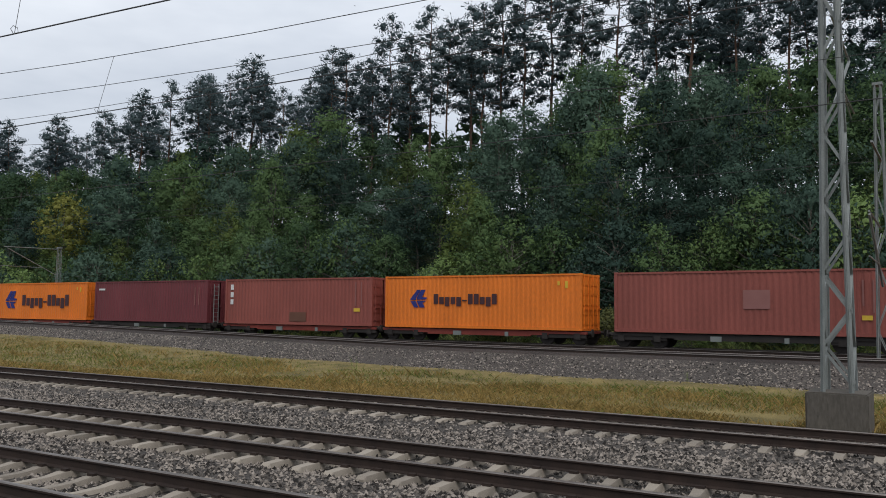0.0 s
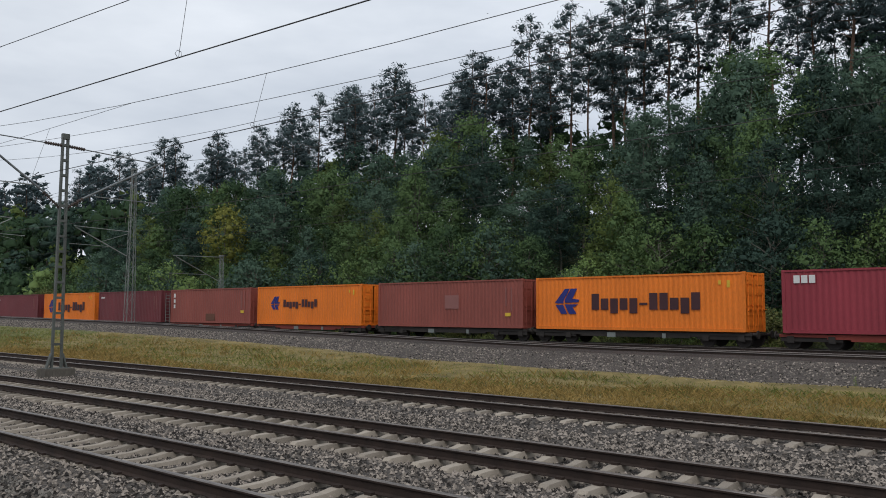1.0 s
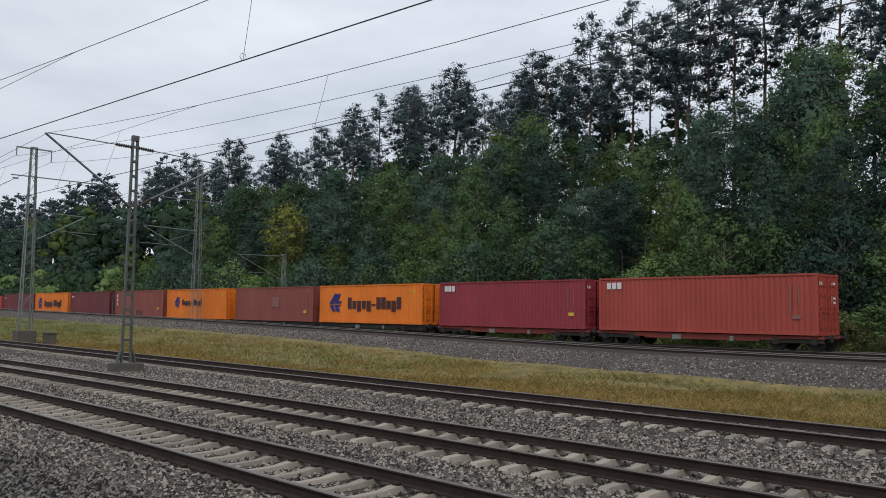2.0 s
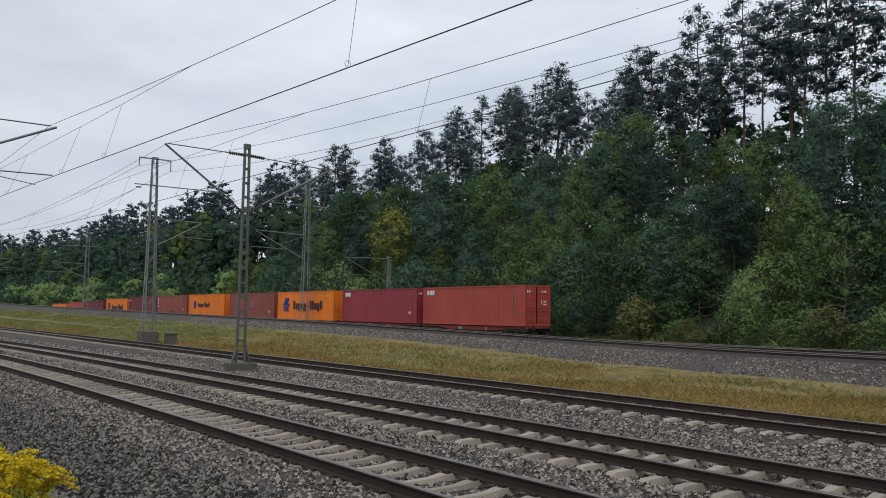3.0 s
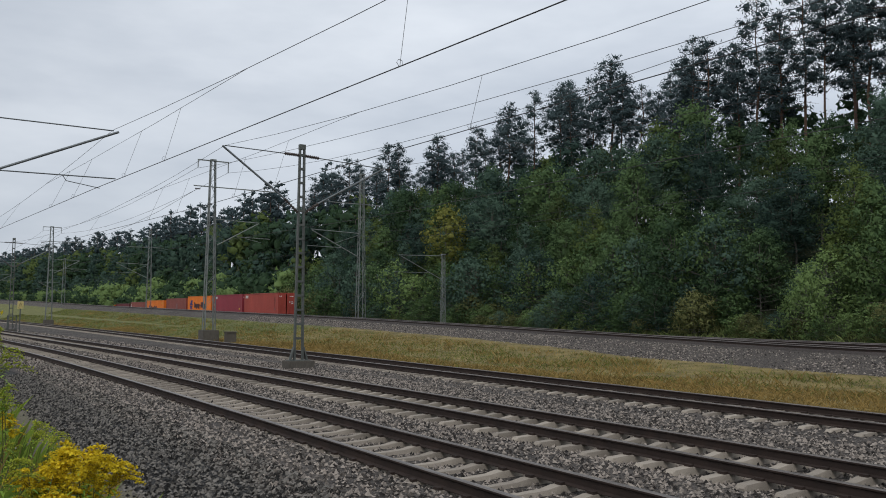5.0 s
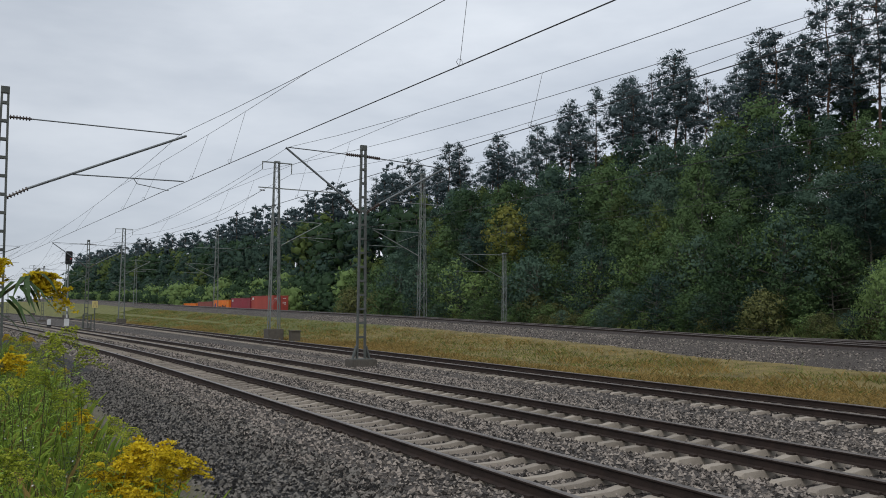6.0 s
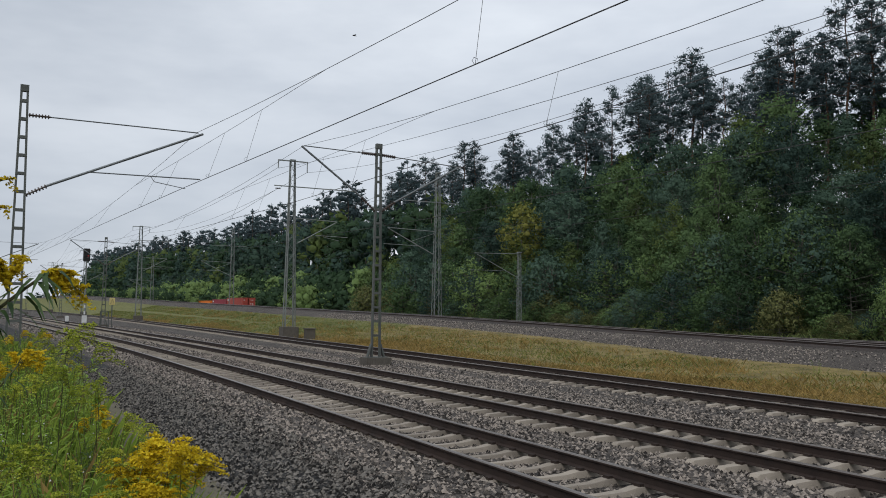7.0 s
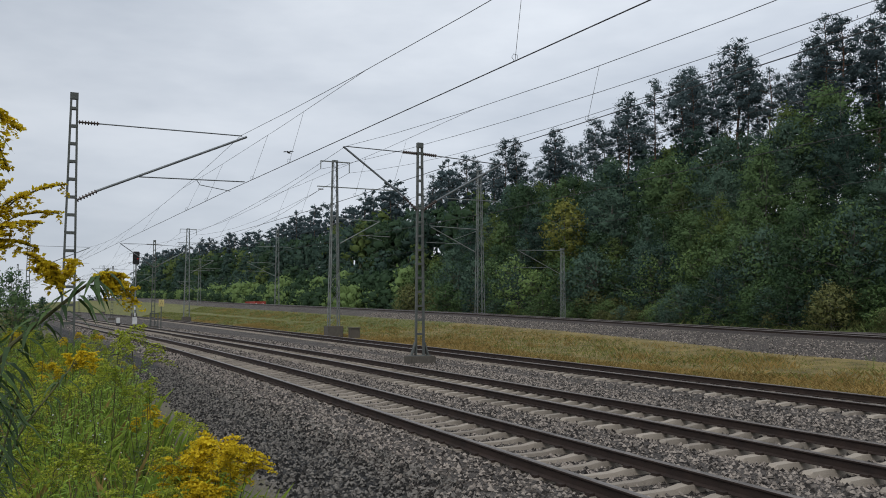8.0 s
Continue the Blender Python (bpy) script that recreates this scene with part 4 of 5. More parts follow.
def foliage(name, lobes, count, size, material, seed, slim=0.5, core=0.42, thick=0.5, wild=0.6, whole=0.62):
    """A crown of many small leaf tufts round its lobes (centre, half-width, half-height), shaded as rounded masses; each lobe is filled by a rough inner mass."""
    r = np.random.RandomState(seed)
    c = np.array([tuple(q[0]) for q in lobes])
    e = np.array([(q[1], q[1], q[2]) for q in lobes])
    weight = (e[:, 0] * (e[:, 0] + e[:, 2])) ** 1.0
    pick = r.choice(len(lobes), count, p=weight / weight.sum())
    d = r.normal(0, 1, (count, 3))
    d[:, 2] += 0.15
    d /= np.linalg.norm(d, axis=1)[:, None]
    # lumpy, so that no lobe is a ball
    swell = 1 + thick * r.normal(0, 0.6, count) + 0.22 * np.sin(d[:, 0] * 5 + pick * 1.7) * np.sin(d[:, 1] * 4 + pick) + 0.12 * np.sin(d[:, 2] * 7 + pick * 2.3)
    p = c[pick] + d * e[pick] * np.clip(swell, 0.4, 1.6)[:, None]
    n = d / e[pick]
    n /= np.linalg.norm(n, axis=1)[:, None]
    face = n + r.normal(0, wild, (count, 3))
    face /= np.linalg.norm(face, axis=1)[:, None]
    a = np.cross(face, r.normal(0, 1, (count, 3)))
    a /= np.linalg.norm(a, axis=1)[:, None]
    b = np.cross(face, a)
    s = (size * r.uniform(0.55, 1.4, count))[:, None]
    w = s * slim
    v = np.stack([p - a * s * 0.6 + b * w, p - a * s * 0.6 - b * w, p + a * s], 1)
    mid, half = (c.max(0) + c.min(0)) / 2 - (0, 0, 0.25 * np.ptp(c[:, 2])), np.maximum(np.ptp(c, axis=0) / 2 + e.mean(0), 0.3)

    def rounded(q, own):
        out = (q - mid) / half ** 2
        out /= np.linalg.norm(out, axis=1)[:, None] + 1e-6
        out = out * whole + own * (1 - whole)
        return out / (np.linalg.norm(out, axis=1)[:, None] + 1e-6)

    soft = rounded(p, n) + 0.4 * face
    soft /= np.linalg.norm(soft, axis=1)[:, None]
    normals = np.repeat(soft[:, None], 3, 1)
    verts, nors = [v.reshape(-1, 3)], [normals.reshape(-1, 3)]
    faces = [np.arange(count * 3).reshape(-1, 3)]
    k = count * 3
    if core:
        for i in range(len(lobes)):
            jit = c[i] + BALL_V * r.uniform(0.6, 1.25, (len(BALL_V), 1)) * e[i] * core
            verts.append(jit)
            q = BALL_V / e[i]
            nors.append(rounded(jit, q / np.linalg.norm(q, axis=1)[:, None]))
            faces.append(BALL_F + k)
            k += len(BALL_V)
    me = bulk(name, np.concatenate(verts).tolist(), np.concatenate(faces).tolist(), material)
    me.shade_smooth()
    me.normals_split_custom_set_from_vertices(np.concatenate(nors).tolist())
    return me


def make_pine(seed, h, count, size, crown=0.45, spread=2.6, limbs=True):
    """A Scots pine: bare trunk, crooked limbs that end in flat dark pads of needles, with sky between them."""
    rng = random.Random(seed)
    ob = tagged(new("pine_tree"), "tall pine with bare trunk and open dark crown on the ridge", "pine tree", "pines on the ridge")
    bm, lobes = bmesh.new(), []
    lean = Vector((rng.uniform(-0.7, 0.7), rng.uniform(-0.7, 0.7), 0))
    limb(bm, (0, 0, -0.5), lean + Vector((0, 0, h * 0.97)), 0.19, 0.035, rng, 0.2, 6, 6)
    start = 1 - crown
    n = rng.randint(27, 34) if limbs else 14
    turn = rng.random() * math.tau
    for i in range(n):
        f = start + (1 - start) * (i + rng.uniform(0.1, 0.9)) / n
        g = (f - start) / (1 - start)
        shape = min(1.0, 0.45 + 1.5 * g) * (1 - g ** 2.2) ** 0.6 + 0.12
        reach = spread * shape * rng.uniform(0.45, 1.1)
        turn += 2.4 + rng.uniform(-0.6, 0.6)
        a = lean * f + Vector((0, 0, h * f))
        out = Vector((math.cos(turn), math.sin(turn), 0))
        b = a + out * reach + Vector((0, 0, rng.uniform(-0.2, 0.55)))
        if limbs:
            limb(bm, a - Vector((0, 0, 0.3)), b, 0.045, 0.015, rng, 0.12, 2, 3)
        w = rng.uniform(0.45, 0.9) * (0.55 + 0.45 * shape) * (1.0 if limbs else 1.35)
        lobes.append((b, w, w * rng.uniform(0.5, 0.95)))
        if reach > 1.0:
            q = a + out * reach * 0.55 + Vector((rng.uniform(-0.5, 0.5), rng.uniform(-0.5, 0.5), rng.uniform(0.0, 0.4)))
            lobes.append((q, w * 0.8, w * 0.6))
    lobes.append((lean + Vector((0, 0, h - 0.2)), 0.45, 0.6))
    for _ in range(5):
        f, t = rng.uniform(0.3, start), rng.random() * math.tau
        a = lean * f + Vector((0, 0, h * f))
        limb(bm, a, a + Vector((math.cos(t), math.sin(t), -0.1)) * rng.uniform(0.5, 1.5), 0.03, 0.008, rng, 0.1, 2, 3)
    part("trunk", bm, BARK, ob)
    part("crown", foliage("crown", lobes, count, size, NEEDLE, seed, 0.24, 0.5 if limbs else 0.8, 0.55, 0.9, 0.4), None, ob)
    return ob


def make_broadleaf(seed, h, width, count, size, leaf, label, low=0.18, group="broadleaf trees on the slope", name="broadleaf_tree", stem=0.13, limbs=True, cone=0.0, bole=GREY_BARK):
    """A leafy tree: forked trunk and many lobes of leaf tufts with hollows between them; cone narrows it towards the top."""
    rng = random.Random(seed)
    ob = tagged(new(name), label, name.replace("_", " "), group)
    bm, lobes = bmesh.new(), []
    limb(bm, (0, 0, -0.4), (rng.uniform(-0.4, 0.4), rng.uniform(-0.4, 0.4), h * 0.85), stem, 0.03, rng, 0.2, 5, 5)
    n = rng.randint(24, 31) if limbs else 14
    turn = rng.random() * math.tau
    for i in range(n):
        f = low + (0.97 - low) * ((i + rng.random()) / n) ** 0.9
        g = (f - low) / (1 - low)
        prof = math.sin(min(1.0, 0.22 + 0.80 * g) * math.pi) ** 0.7 * (1 - cone) + cone * (1.02 - g)
        turn += 2.4 + rng.uniform(-0.7, 0.7)
        reach = width / 2 * prof * rng.uniform(0.5, 1.0)
        c = Vector((math.cos(turn) * reach, math.sin(turn) * reach, h * f))
        if limbs:
            limb(bm, (0, 0, h * f * 0.8), c, 0.035, 0.01, rng, 0.15, 2, 3)
        w = rng.uniform(0.6, 1.15) * (0.22 * width / 2 + 0.25) * (1.0 if limbs else 1.5) * (1 - 0.35 * cone * g)
        lobes.append((c, w, w * rng.uniform(0.55, 0.85) * (1 + 0.5 * cone)))
    lobes.append((Vector((0, 0, h * 0.97)), 0.10 * width, 0.10 * width * (1 + cone)))
    for f in (0.35, 0.6):
        lobes.append((Vector((0, 0, h * (low + f * (1 - low)))), width * 0.2, h * 0.16))
    part("trunk", bm, bole, ob)
    part("crown", foliage("crown", lobes, count, size, leaf, seed, 0.5, 0.65 if not limbs else 0.28 if name == "bush" else 0.40), None, ob)
    return ob


TREE_KINDS = [  # height, width, start of the crown, narrowing, leaf
    (12.0, 8.0, 0.10, 0.0, LEAF), (14.0, 8.0, 0.30, 0.0, LEAF_DARK), (11.5, 7.0, 0.05, 0.25, LEAF), (13.5, 6.6, 0.10, 0.6, LEAF_DARK), (13.0, 7.6, 0.22, 0.1, LEAF_DARK), (12.5, 7.2, 0.15, 0.15, LEAF_WARM)]
BUSH_KINDS = [(4.2, 4.8, SHRUB, "bright green bush at the foot of the slope"), (5.5, 5.0, SHRUB, "leafy green bush at the foot of the slope"), (3.4, 4.2, SHRUB_BROWN, "brownish weedy bush beside the track"), (6.0, 4.6, LEAF, "dark green young tree beside the track"), (4.8, 4.6, LEAF_DARK, "dark leafy bush beside the track")]


def tree_set(seed, count, size, limbs=True, far=False):
    text = "dark green broadleaf tree far along the slope" if far else "dense dark green broadleaf tree on the slope"
    return [make_broadleaf(seed + i, h, w, count, size, leaf, text, low, cone=cone, limbs=limbs) for i, (h, w, low, cone, leaf) in enumerate(TREE_KINDS)]


def bush_set(seed, count, size):
    return [make_broadleaf(seed + i, h, w, count, size, leaf, text, 0.04, "bushes along the track", "bush", 0.05) for i, (h, w, leaf, text) in enumerate(BUSH_KINDS)]


PINES = [make_pine(10 + i, (19, 20.5, 21.5, 18, 22, 20)[i], 3200, 0.22, (0.50, 0.40, 0.52, 0.42, 0.45, 0.55)[i], (2.6, 2.3, 3.0, 2.2, 2.7, 2.5)[i]) for i in range(6)]
PINES_FAR = [make_pine(30 + i, (19, 20, 22)[i], 380, 0.55, 0.5, 2.6, False) for i in range(3)]
TALLS_NEAR = tree_set(50, 5300, 0.16)
TALLS = tree_set(50, 2700, 0.22)
TALLS_FAR = tree_set(60, 230, 0.58, False, True)
SHRUBS_NEAR = bush_set(70, 3000, 0.115)
SHRUBS = bush_set(70, 1300, 0.165)
SHRUBS_FAR = [make_broadleaf(80, 5.0, 6.0, 300, 0.36, LEAF, "green bush far along the track", 0.03, "bushes along the track", "bush", 0.05, False), make_broadleaf(81, 5.5, 5.0, 300, 0.36, SHRUB, "green bush far along the track", 0.03, "bushes along the track", "bush", 0.05, False)]
GOLD_TREE = make_broadleaf(91, 8.6, 5.6, 1700, 0.17, YELLOW_LEAF, "yellowing young tree among dark green ones", 0.42)


def plant(kinds, u, y, rng, sink=0.1, scale=1.0, top=None):
    """One tree or bush u metres across; top gives the height that its crown reaches."""
    x, yy, z = place(u, y)
    src = rng.choice(kinds)
    ob = copy_thing(src, pose(x, yy, z - sink, 0, 0, rng.uniform(0, 360)))
    k = scale * rng.uniform(0.88, 1.14)
    tall = k * rng.uniform(0.92, 1.1)
    if top is not None:
        tall = (top - z) / HEIGHT[src.name]
        k = min(max(tall, 0.75), 1.25) * rng.uniform(0.9, 1.1)
    ob.scale = (k, k, tall)
    return ob


HEIGHT = {}
for src in PINES + PINES_FAR + TALLS + TALLS_NEAR + TALLS_FAR + SHRUBS + SHRUBS_NEAR + SHRUBS_FAR:
    HEIGHT[src.name] = max(v.co.z for part_ob in src.children for v in part_ob.data.vertices) - 0.3

FAR_SPOTS = []


def plant_far(kinds, u, y, rng, scale=1.0, top=None):
    """Notes a distant tree, to be joined into the far woods."""
    k = scale * rng.uniform(0.85, 1.15)
    src = rng.choice(kinds)
    x, yy, z = place(u, y)
    if x < 0.078 * yy and kinds is not SHRUBS_FAR:
        if kinds is PINES_FAR:
            return
        k *= 0.45
    elif top is not None:
        k = (top - z) / HEIGHT[src.name]
    FAR_SPOTS.append((src, pose(x, yy, z, 0, 0, rng.uniform(0, 360)) @ Matrix.Diagonal((k, k, k, 1))))


def far_woods():
    """All distant trees as one body of wood: one mesh of trunks, one for each kind of leaf."""
    ob = tagged(new("far_woods"), "hazy dark green woods far along the line", "woods", kind="stuff")
    rest = {}
    for src, m in FAR_SPOTS:
        for child in src.children:
            me = child.data
            co = np.empty(len(me.vertices) * 3)
            me.vertices.foreach_get("co", co)
            no = np.array([tuple(q.vector) for q in me.corner_normals])
            corner = np.empty(len(me.loops), int)
            me.loops.foreach_get("vertex_index", corner)
            a = np.array(m)
            nv = np.zeros((len(me.vertices), 3))
            nv[corner] = no
            v, f, nn = rest.setdefault(me.materials[0], ([], [], []))
            k = len(v)
            v += (co.reshape(-1, 3) @ a[:3, :3].T + a[:3, 3]).tolist()
            nn += (nv @ a[:3, :3].T / a[2, 2]).tolist()
            f += [tuple(k + i for i in q.vertices) for q in me.polygons]
    for material, (v, f, nn) in rest.items():
        me = bulk("wood_mass", v, f, material)
        me.shade_smooth()
        me.normals_split_custom_set_from_vertices(nn)
        tagged(part("wood_mass", me, None, ob), kind="stuff")


def between(knots):
    return lambda y: float(np.interp(y, [a for a, _ in knots], [b for _, b in knots]))


CANOPY = between([(-10, 21.5), (10, 21.6), (24, 22.2), (33, 20.8), (38, 17.6), (48, 18.0), (54, 21.0), (60, 19.8), (107, 20.0), (150, 21.0), (240, 21.5), (400, 24)])
FOOT_TOP = between([(5, 9.8), (12, 9.3), (20, 7.6), (26, 8.6), (33, 6.6), (39, 10.0), (46, 9.5), (52, 9.0), (56, 7.2), (64, 7.9), (76, 8.6), (81, 6.4), (90, 9.0), (140, 8.4), (200, 9.0)])
# the pines that stand out against the sky: along the line, height of the top
SKYLINE = [(122, 31.2), (112, 30.7), (102.5, 30.5), (94.3, 32.6), (87.4, 32.6), (83.1, 32.9), (79.5, 32.0), (73.4, 34.2), (71.0, 31.0), (68.3, 29.2), (63, 31.1), (59.7, 32.4), (57.2, 31.5), (54.8, 30.8), (51.8, 34.8), (49.3, 32.0), (46.7, 35.0), (44.5, 33.0), (42.5, 34.5), (40.1, 33.6), (37.9, 34.2), (35.3, 34.8), (32.0, 35.2), (29.5, 34.0), (26.0, 35.4), (22.5, 34.6), (19.0, 35.2), (15.5, 34.2), (11.5, 35.0), (7.5, 34.4), (3.5, 35), (-1, 34.5), (125.6, 31.6), (133, 29.5), (139, 29.8), (146, 32.4), (153, 30.4), (160, 30.2)]

rng = random.Random(3)
for y, top in SKYLINE:
    plant(PINES, 71 + rng.uniform(-1.5, 1.5), y, rng, 0.1, 1.0, top)
y = -6.0
while y < 560:
    near = y < 165
    if near and rng.random() < 0.55:
        plant(PINES, rng.uniform(76, 82), y + rng.uniform(-2, 2), rng, 0.1, 1.0, 31.0 + rng.uniform(-2, 1.5) + (2 if y < 50 else 0))
    elif not near:
        for row in range(2):
            if rng.random() < 0.72:
                plant_far(PINES_FAR, rng.uniform(67, 72) + 6 * row, y + rng.uniform(-2, 2), rng, 0.92, 31.5 + rng.uniform(-2.0, 1.2))
    y += 3.0 if near else 5.0
y = -8.0
while y < 540:
    near = y < 118
    for row, u in enumerate((52.5, 57.0, 61.5, 66.0)):
        uu, yy = u + rng.uniform(-1.6, 1.6), y + rng.uniform(-1.6, 1.6)
        top = CANOPY(yy) + (-9.0, -4.6, -0.2, 2.0)[row] + rng.uniform(-1.8, 0.9)
        if near:
            plant(TALLS_NEAR if y < 64 else TALLS, uu, yy, rng, 0.3, 1.0, top)
        elif row != 1:
            plant_far(TALLS_FAR, uu, yy, rng, (0.65, 0.82, 0.95, 1.0)[row], top)
    y += 4.0 if near else 6.0
y = -6.0
while y < 420:
    near = y < 120
    for u in (46.2, 49.4):
        uu, yy = u + rng.uniform(-1.0, 1.2), y + rng.uniform(-1, 1)
        top = FOOT_TOP(yy) + rng.uniform(-1.3, 0.5) - (0 if u > 48 else rng.uniform(3.2, 5.2))
        if near and u < 48 and yy < 44 and rng.random() < 0.7:
            continue
        if near:
            kinds = SHRUBS_NEAR if y < 66 else SHRUBS
            plant(kinds if u < 48 else [kinds[i] for i in (0, 1, 3, 4)], uu, yy, rng, 0.2, 1.0, top)
        else:
            plant_far(SHRUBS_FAR, uu, yy, rng, 0.8 if u < 48 else 1.15)
    y += 2.6 if near else 4.5
for k in range(40):
    yy = -6 + 4.2 * k
    plant_far(TALLS_FAR, 75.0 + rng.uniform(-1.5, 1.5), yy + rng.uniform(-1, 1), rng, 0.8, max(CANOPY(yy), 20.2) + 3.6 + rng.uniform(-2.2, 1.2))
for k in range(64):
    plant_far(SHRUBS_FAR, 37.3 + rng.uniform(-0.3, 0.3), 192 + 3.2 * k, rng, 0.6)
for k in range(70):
    x, yy = rng.uniform(-190, 60), rng.uniform(430, 520)
    m = rng.uniform(0.8, 1.2) * (1.0 if x > 0.08 * yy else 0.5)
    FAR_SPOTS.append((rng.choice(TALLS_FAR), pose(x, yy, 0, 0, 0, rng.uniform(0, 360)) @ Matrix.Diagonal((m * 1.3, m * 1.3, m * 1.1, 1))))
far_woods()
GOLD_TREE.matrix_basis = pose(*place(53.0, 81.0))
GOLD_TREE.scale = (1.2, 1.2, 1.3)
# single bushes that stand out at the edge of the line
for kind, u, y, k in ((0, 45.4, 30.0, 0.95), (2, 45.4, 38.3, 0.85), (2, 45.2, 24.5, 0.7), (0, 45.6, 21.0, 0.62), (2, 45.0, 17.0, 0.6), (4, 45.2, 43.5, 0.6), (2, 45.3, 34.0, 0.45)):
    ob = copy_thing(SHRUBS_NEAR[kind], pose(*place(u, y), 0, 0, y * 37))
    ob.scale = (k * (0.7 if u < 45.5 and kind == 0 else 1.0), k * (0.7 if u < 45.5 and kind == 0 else 1.0), k)
for k in range(52):
    y = 4 + 66 * ((k + rng.random()) / 52) ** 1.2
    u = rng.uniform(44.3, 47.8)
    ob = copy_thing(rng.choice([SHRUBS[0], SHRUBS[0], SHRUBS[2], SHRUBS[2], SHRUBS[1], SHRUBS[4]]), pose(*place(u, y), 0, 0, y * 91))
    m = rng.uniform(0.22, 0.34) + 0.06 * (u - 44.3)
    ob.scale = (m * 1.3, m * 1.3, m)
for src in PINES + PINES_FAR + TALLS + TALLS_NEAR + TALLS_FAR + SHRUBS + SHRUBS_NEAR + SHRUBS_FAR:
    src.matrix_basis = pose(*place({"pine_tree": 80, "broadleaf_tree": 68, "bush": 51.5}[src.name.split(".")[0]], rng.uniform(150, 190) if src in PINES_FAR + TALLS_FAR + SHRUBS_FAR else rng.uniform(5, 120)))
    if src.name.startswith("broadleaf"):
        src.scale = (0.8, 0.8, 0.75)


# ---- ballast stones ----
def stones(name, label, count, where, material, small, large, seed):
    """Loose broken stones with flat faces, lying half sunk in the bed."""
    r = np.random.RandomState(seed)
    base = np.array([(1, 0, 0), (-1, 0, 0), (0, 1, 0), (0, -1, 0), (0, 0, 1)], float)
    tris = np.array([(0, 2, 4), (2, 1, 4), (1, 3, 4), (3, 0, 4)])
    pos = np.array([where(r) for _ in range(count)])
    size = r.uniform(small, large, (count, 1, 1))
    jit = base[None] * r.uniform(0.6, 1.35, (count, 5, 1)) + r.uniform(-0.35, 0.35, (count, 5, 3))
    turn = r.uniform(0, math.tau, count)
    c, s = np.cos(turn)[:, None], np.sin(turn)[:, None]
    x, y = jit[:, :, 0] * c - jit[:, :, 1] * s, jit[:, :, 0] * s + jit[:, :, 1] * c
    v = np.stack([x, y, jit[:, :, 2] * 0.95], -1) * size + pos[:, None, :]
    f = tris[None] + (np.arange(count) * 5)[:, None, None]
    me = bpy.data.meshes.new(name)
    me.from_pydata(v.reshape(-1, 3).tolist(), [], f.reshape(-1, 3).tolist())
    me.materials.append(material)
    return tagged(new(name, me), label, "ballast", kind="stuff")


def bed_spot(u0, u1, y0, y1, power, bend, level):
    def spot(r):
        while True:
            u, y = r.uniform(u0, u1), y0 + (y1 - y0) * r.uniform(0, 1) ** power
            if all(abs(u - c - s) > 0.1 for c in (T1, T2, T3) for s in (-0.753, 0.753)):
                return u + bend(y), y, level(u) + r.uniform(-0.022, 0.02)
    return spot


def near_level(u):
    return float(np.interp(u, [2.2, 3.4, 4.05, 4.7, 5.65, 5.95, 7.6, 8.1, 9.2, 9.6, 11.65, 12.0, 12.6, 14.5], [-0.62, -0.40, -0.325, -0.185, -0.17, -0.265, -0.265, -0.235, -0.235, -0.285, -0.285, -0.25, -0.265, -0.265]))


stones("ballast_stones", "pale grey broken stones between the sleepers", 96000, bed_spot(4.2, 14.4, -1.0, 42, 1.6, bend_near, near_level), STONE, 0.018, 0.042, 1)
stones("ballast_stones", "dark grey broken stones on the ballast shoulder", 42000, bed_spot(2.0, 4.7, 2.5, 34, 1.5, bend_near, near_level), STONE_DARK, 0.018, 0.042, 2)
def mid_level(u):
    return float(np.interp(u, [T3 - 1.9, T3 - 1.25, T3 - 0.9, T3, T3 + 1.5, T3 + 2.3], [-0.265, -0.24, -0.245, -0.255, -0.26, -0.5]))


stones("ballast_stones", "broken stones beside the third track", 16000, bed_spot(14.4, 18.4, -1.0, 48, 1.2, bend_mid, mid_level), STONE, 0.022, 0.048, 3)
stones("ballast_stones", "pale grey broken stones farther along the tracks", 15000, bed_spot(4.4, 14.4, 38, 100, 1.2, bend_near, near_level), STONE, 0.035, 0.07, 5)
def bank_spot(r):
    y = -2 + 92 * r.uniform() ** 1.2
    u = foot(y) - 0.3 + (33.3 - foot(y)) * r.uniform()
    z = float(np.interp(u, [foot(y), 32.4, 33.2], [ground_z(foot(y), y) - 0.1, UP + rise(y) - 0.34, UP + rise(y) - 0.22]))
    return u + bend_far(y), y, z


stones("ballast_stones", "grey broken stones on the upper bank", 20000, bank_spot, STONE, 0.022, 0.055, 4)


# ---- grass strip ----
def blades(name, label, count, where, material, low, high, seed, width=0.012, spread=0.35):
    """Single bent blades, scattered."""
    r = np.random.RandomState(seed)
    verts, faces = [], []
    for i in range(count):
        x, y, z, k = where(r)
        t, h = r.uniform(0, math.tau), r.uniform(low, high) * k
        lean = r.normal(0, spread, 2) * h
        w = width * (0.7 + 0.6 * r.uniform()) * (1 + y / 40)
        dx, dy = math.cos(t) * w, math.sin(t) * w
        b = len(verts)
        verts += [(x - dx, y - dy, z - 0.03), (x + dx, y + dy, z - 0.03), (x + dx * 0.7 + lean[0] * 0.45, y + dy * 0.7 + lean[1] * 0.45, z + h * 0.6), (x + lean[0], y + lean[1], z + h)]
        faces += [(b, b + 1, b + 2), (b, b + 2, b + 3)]
    return tagged(new(name, bulk(name, verts, faces, material)), label, "grass", kind="stuff")


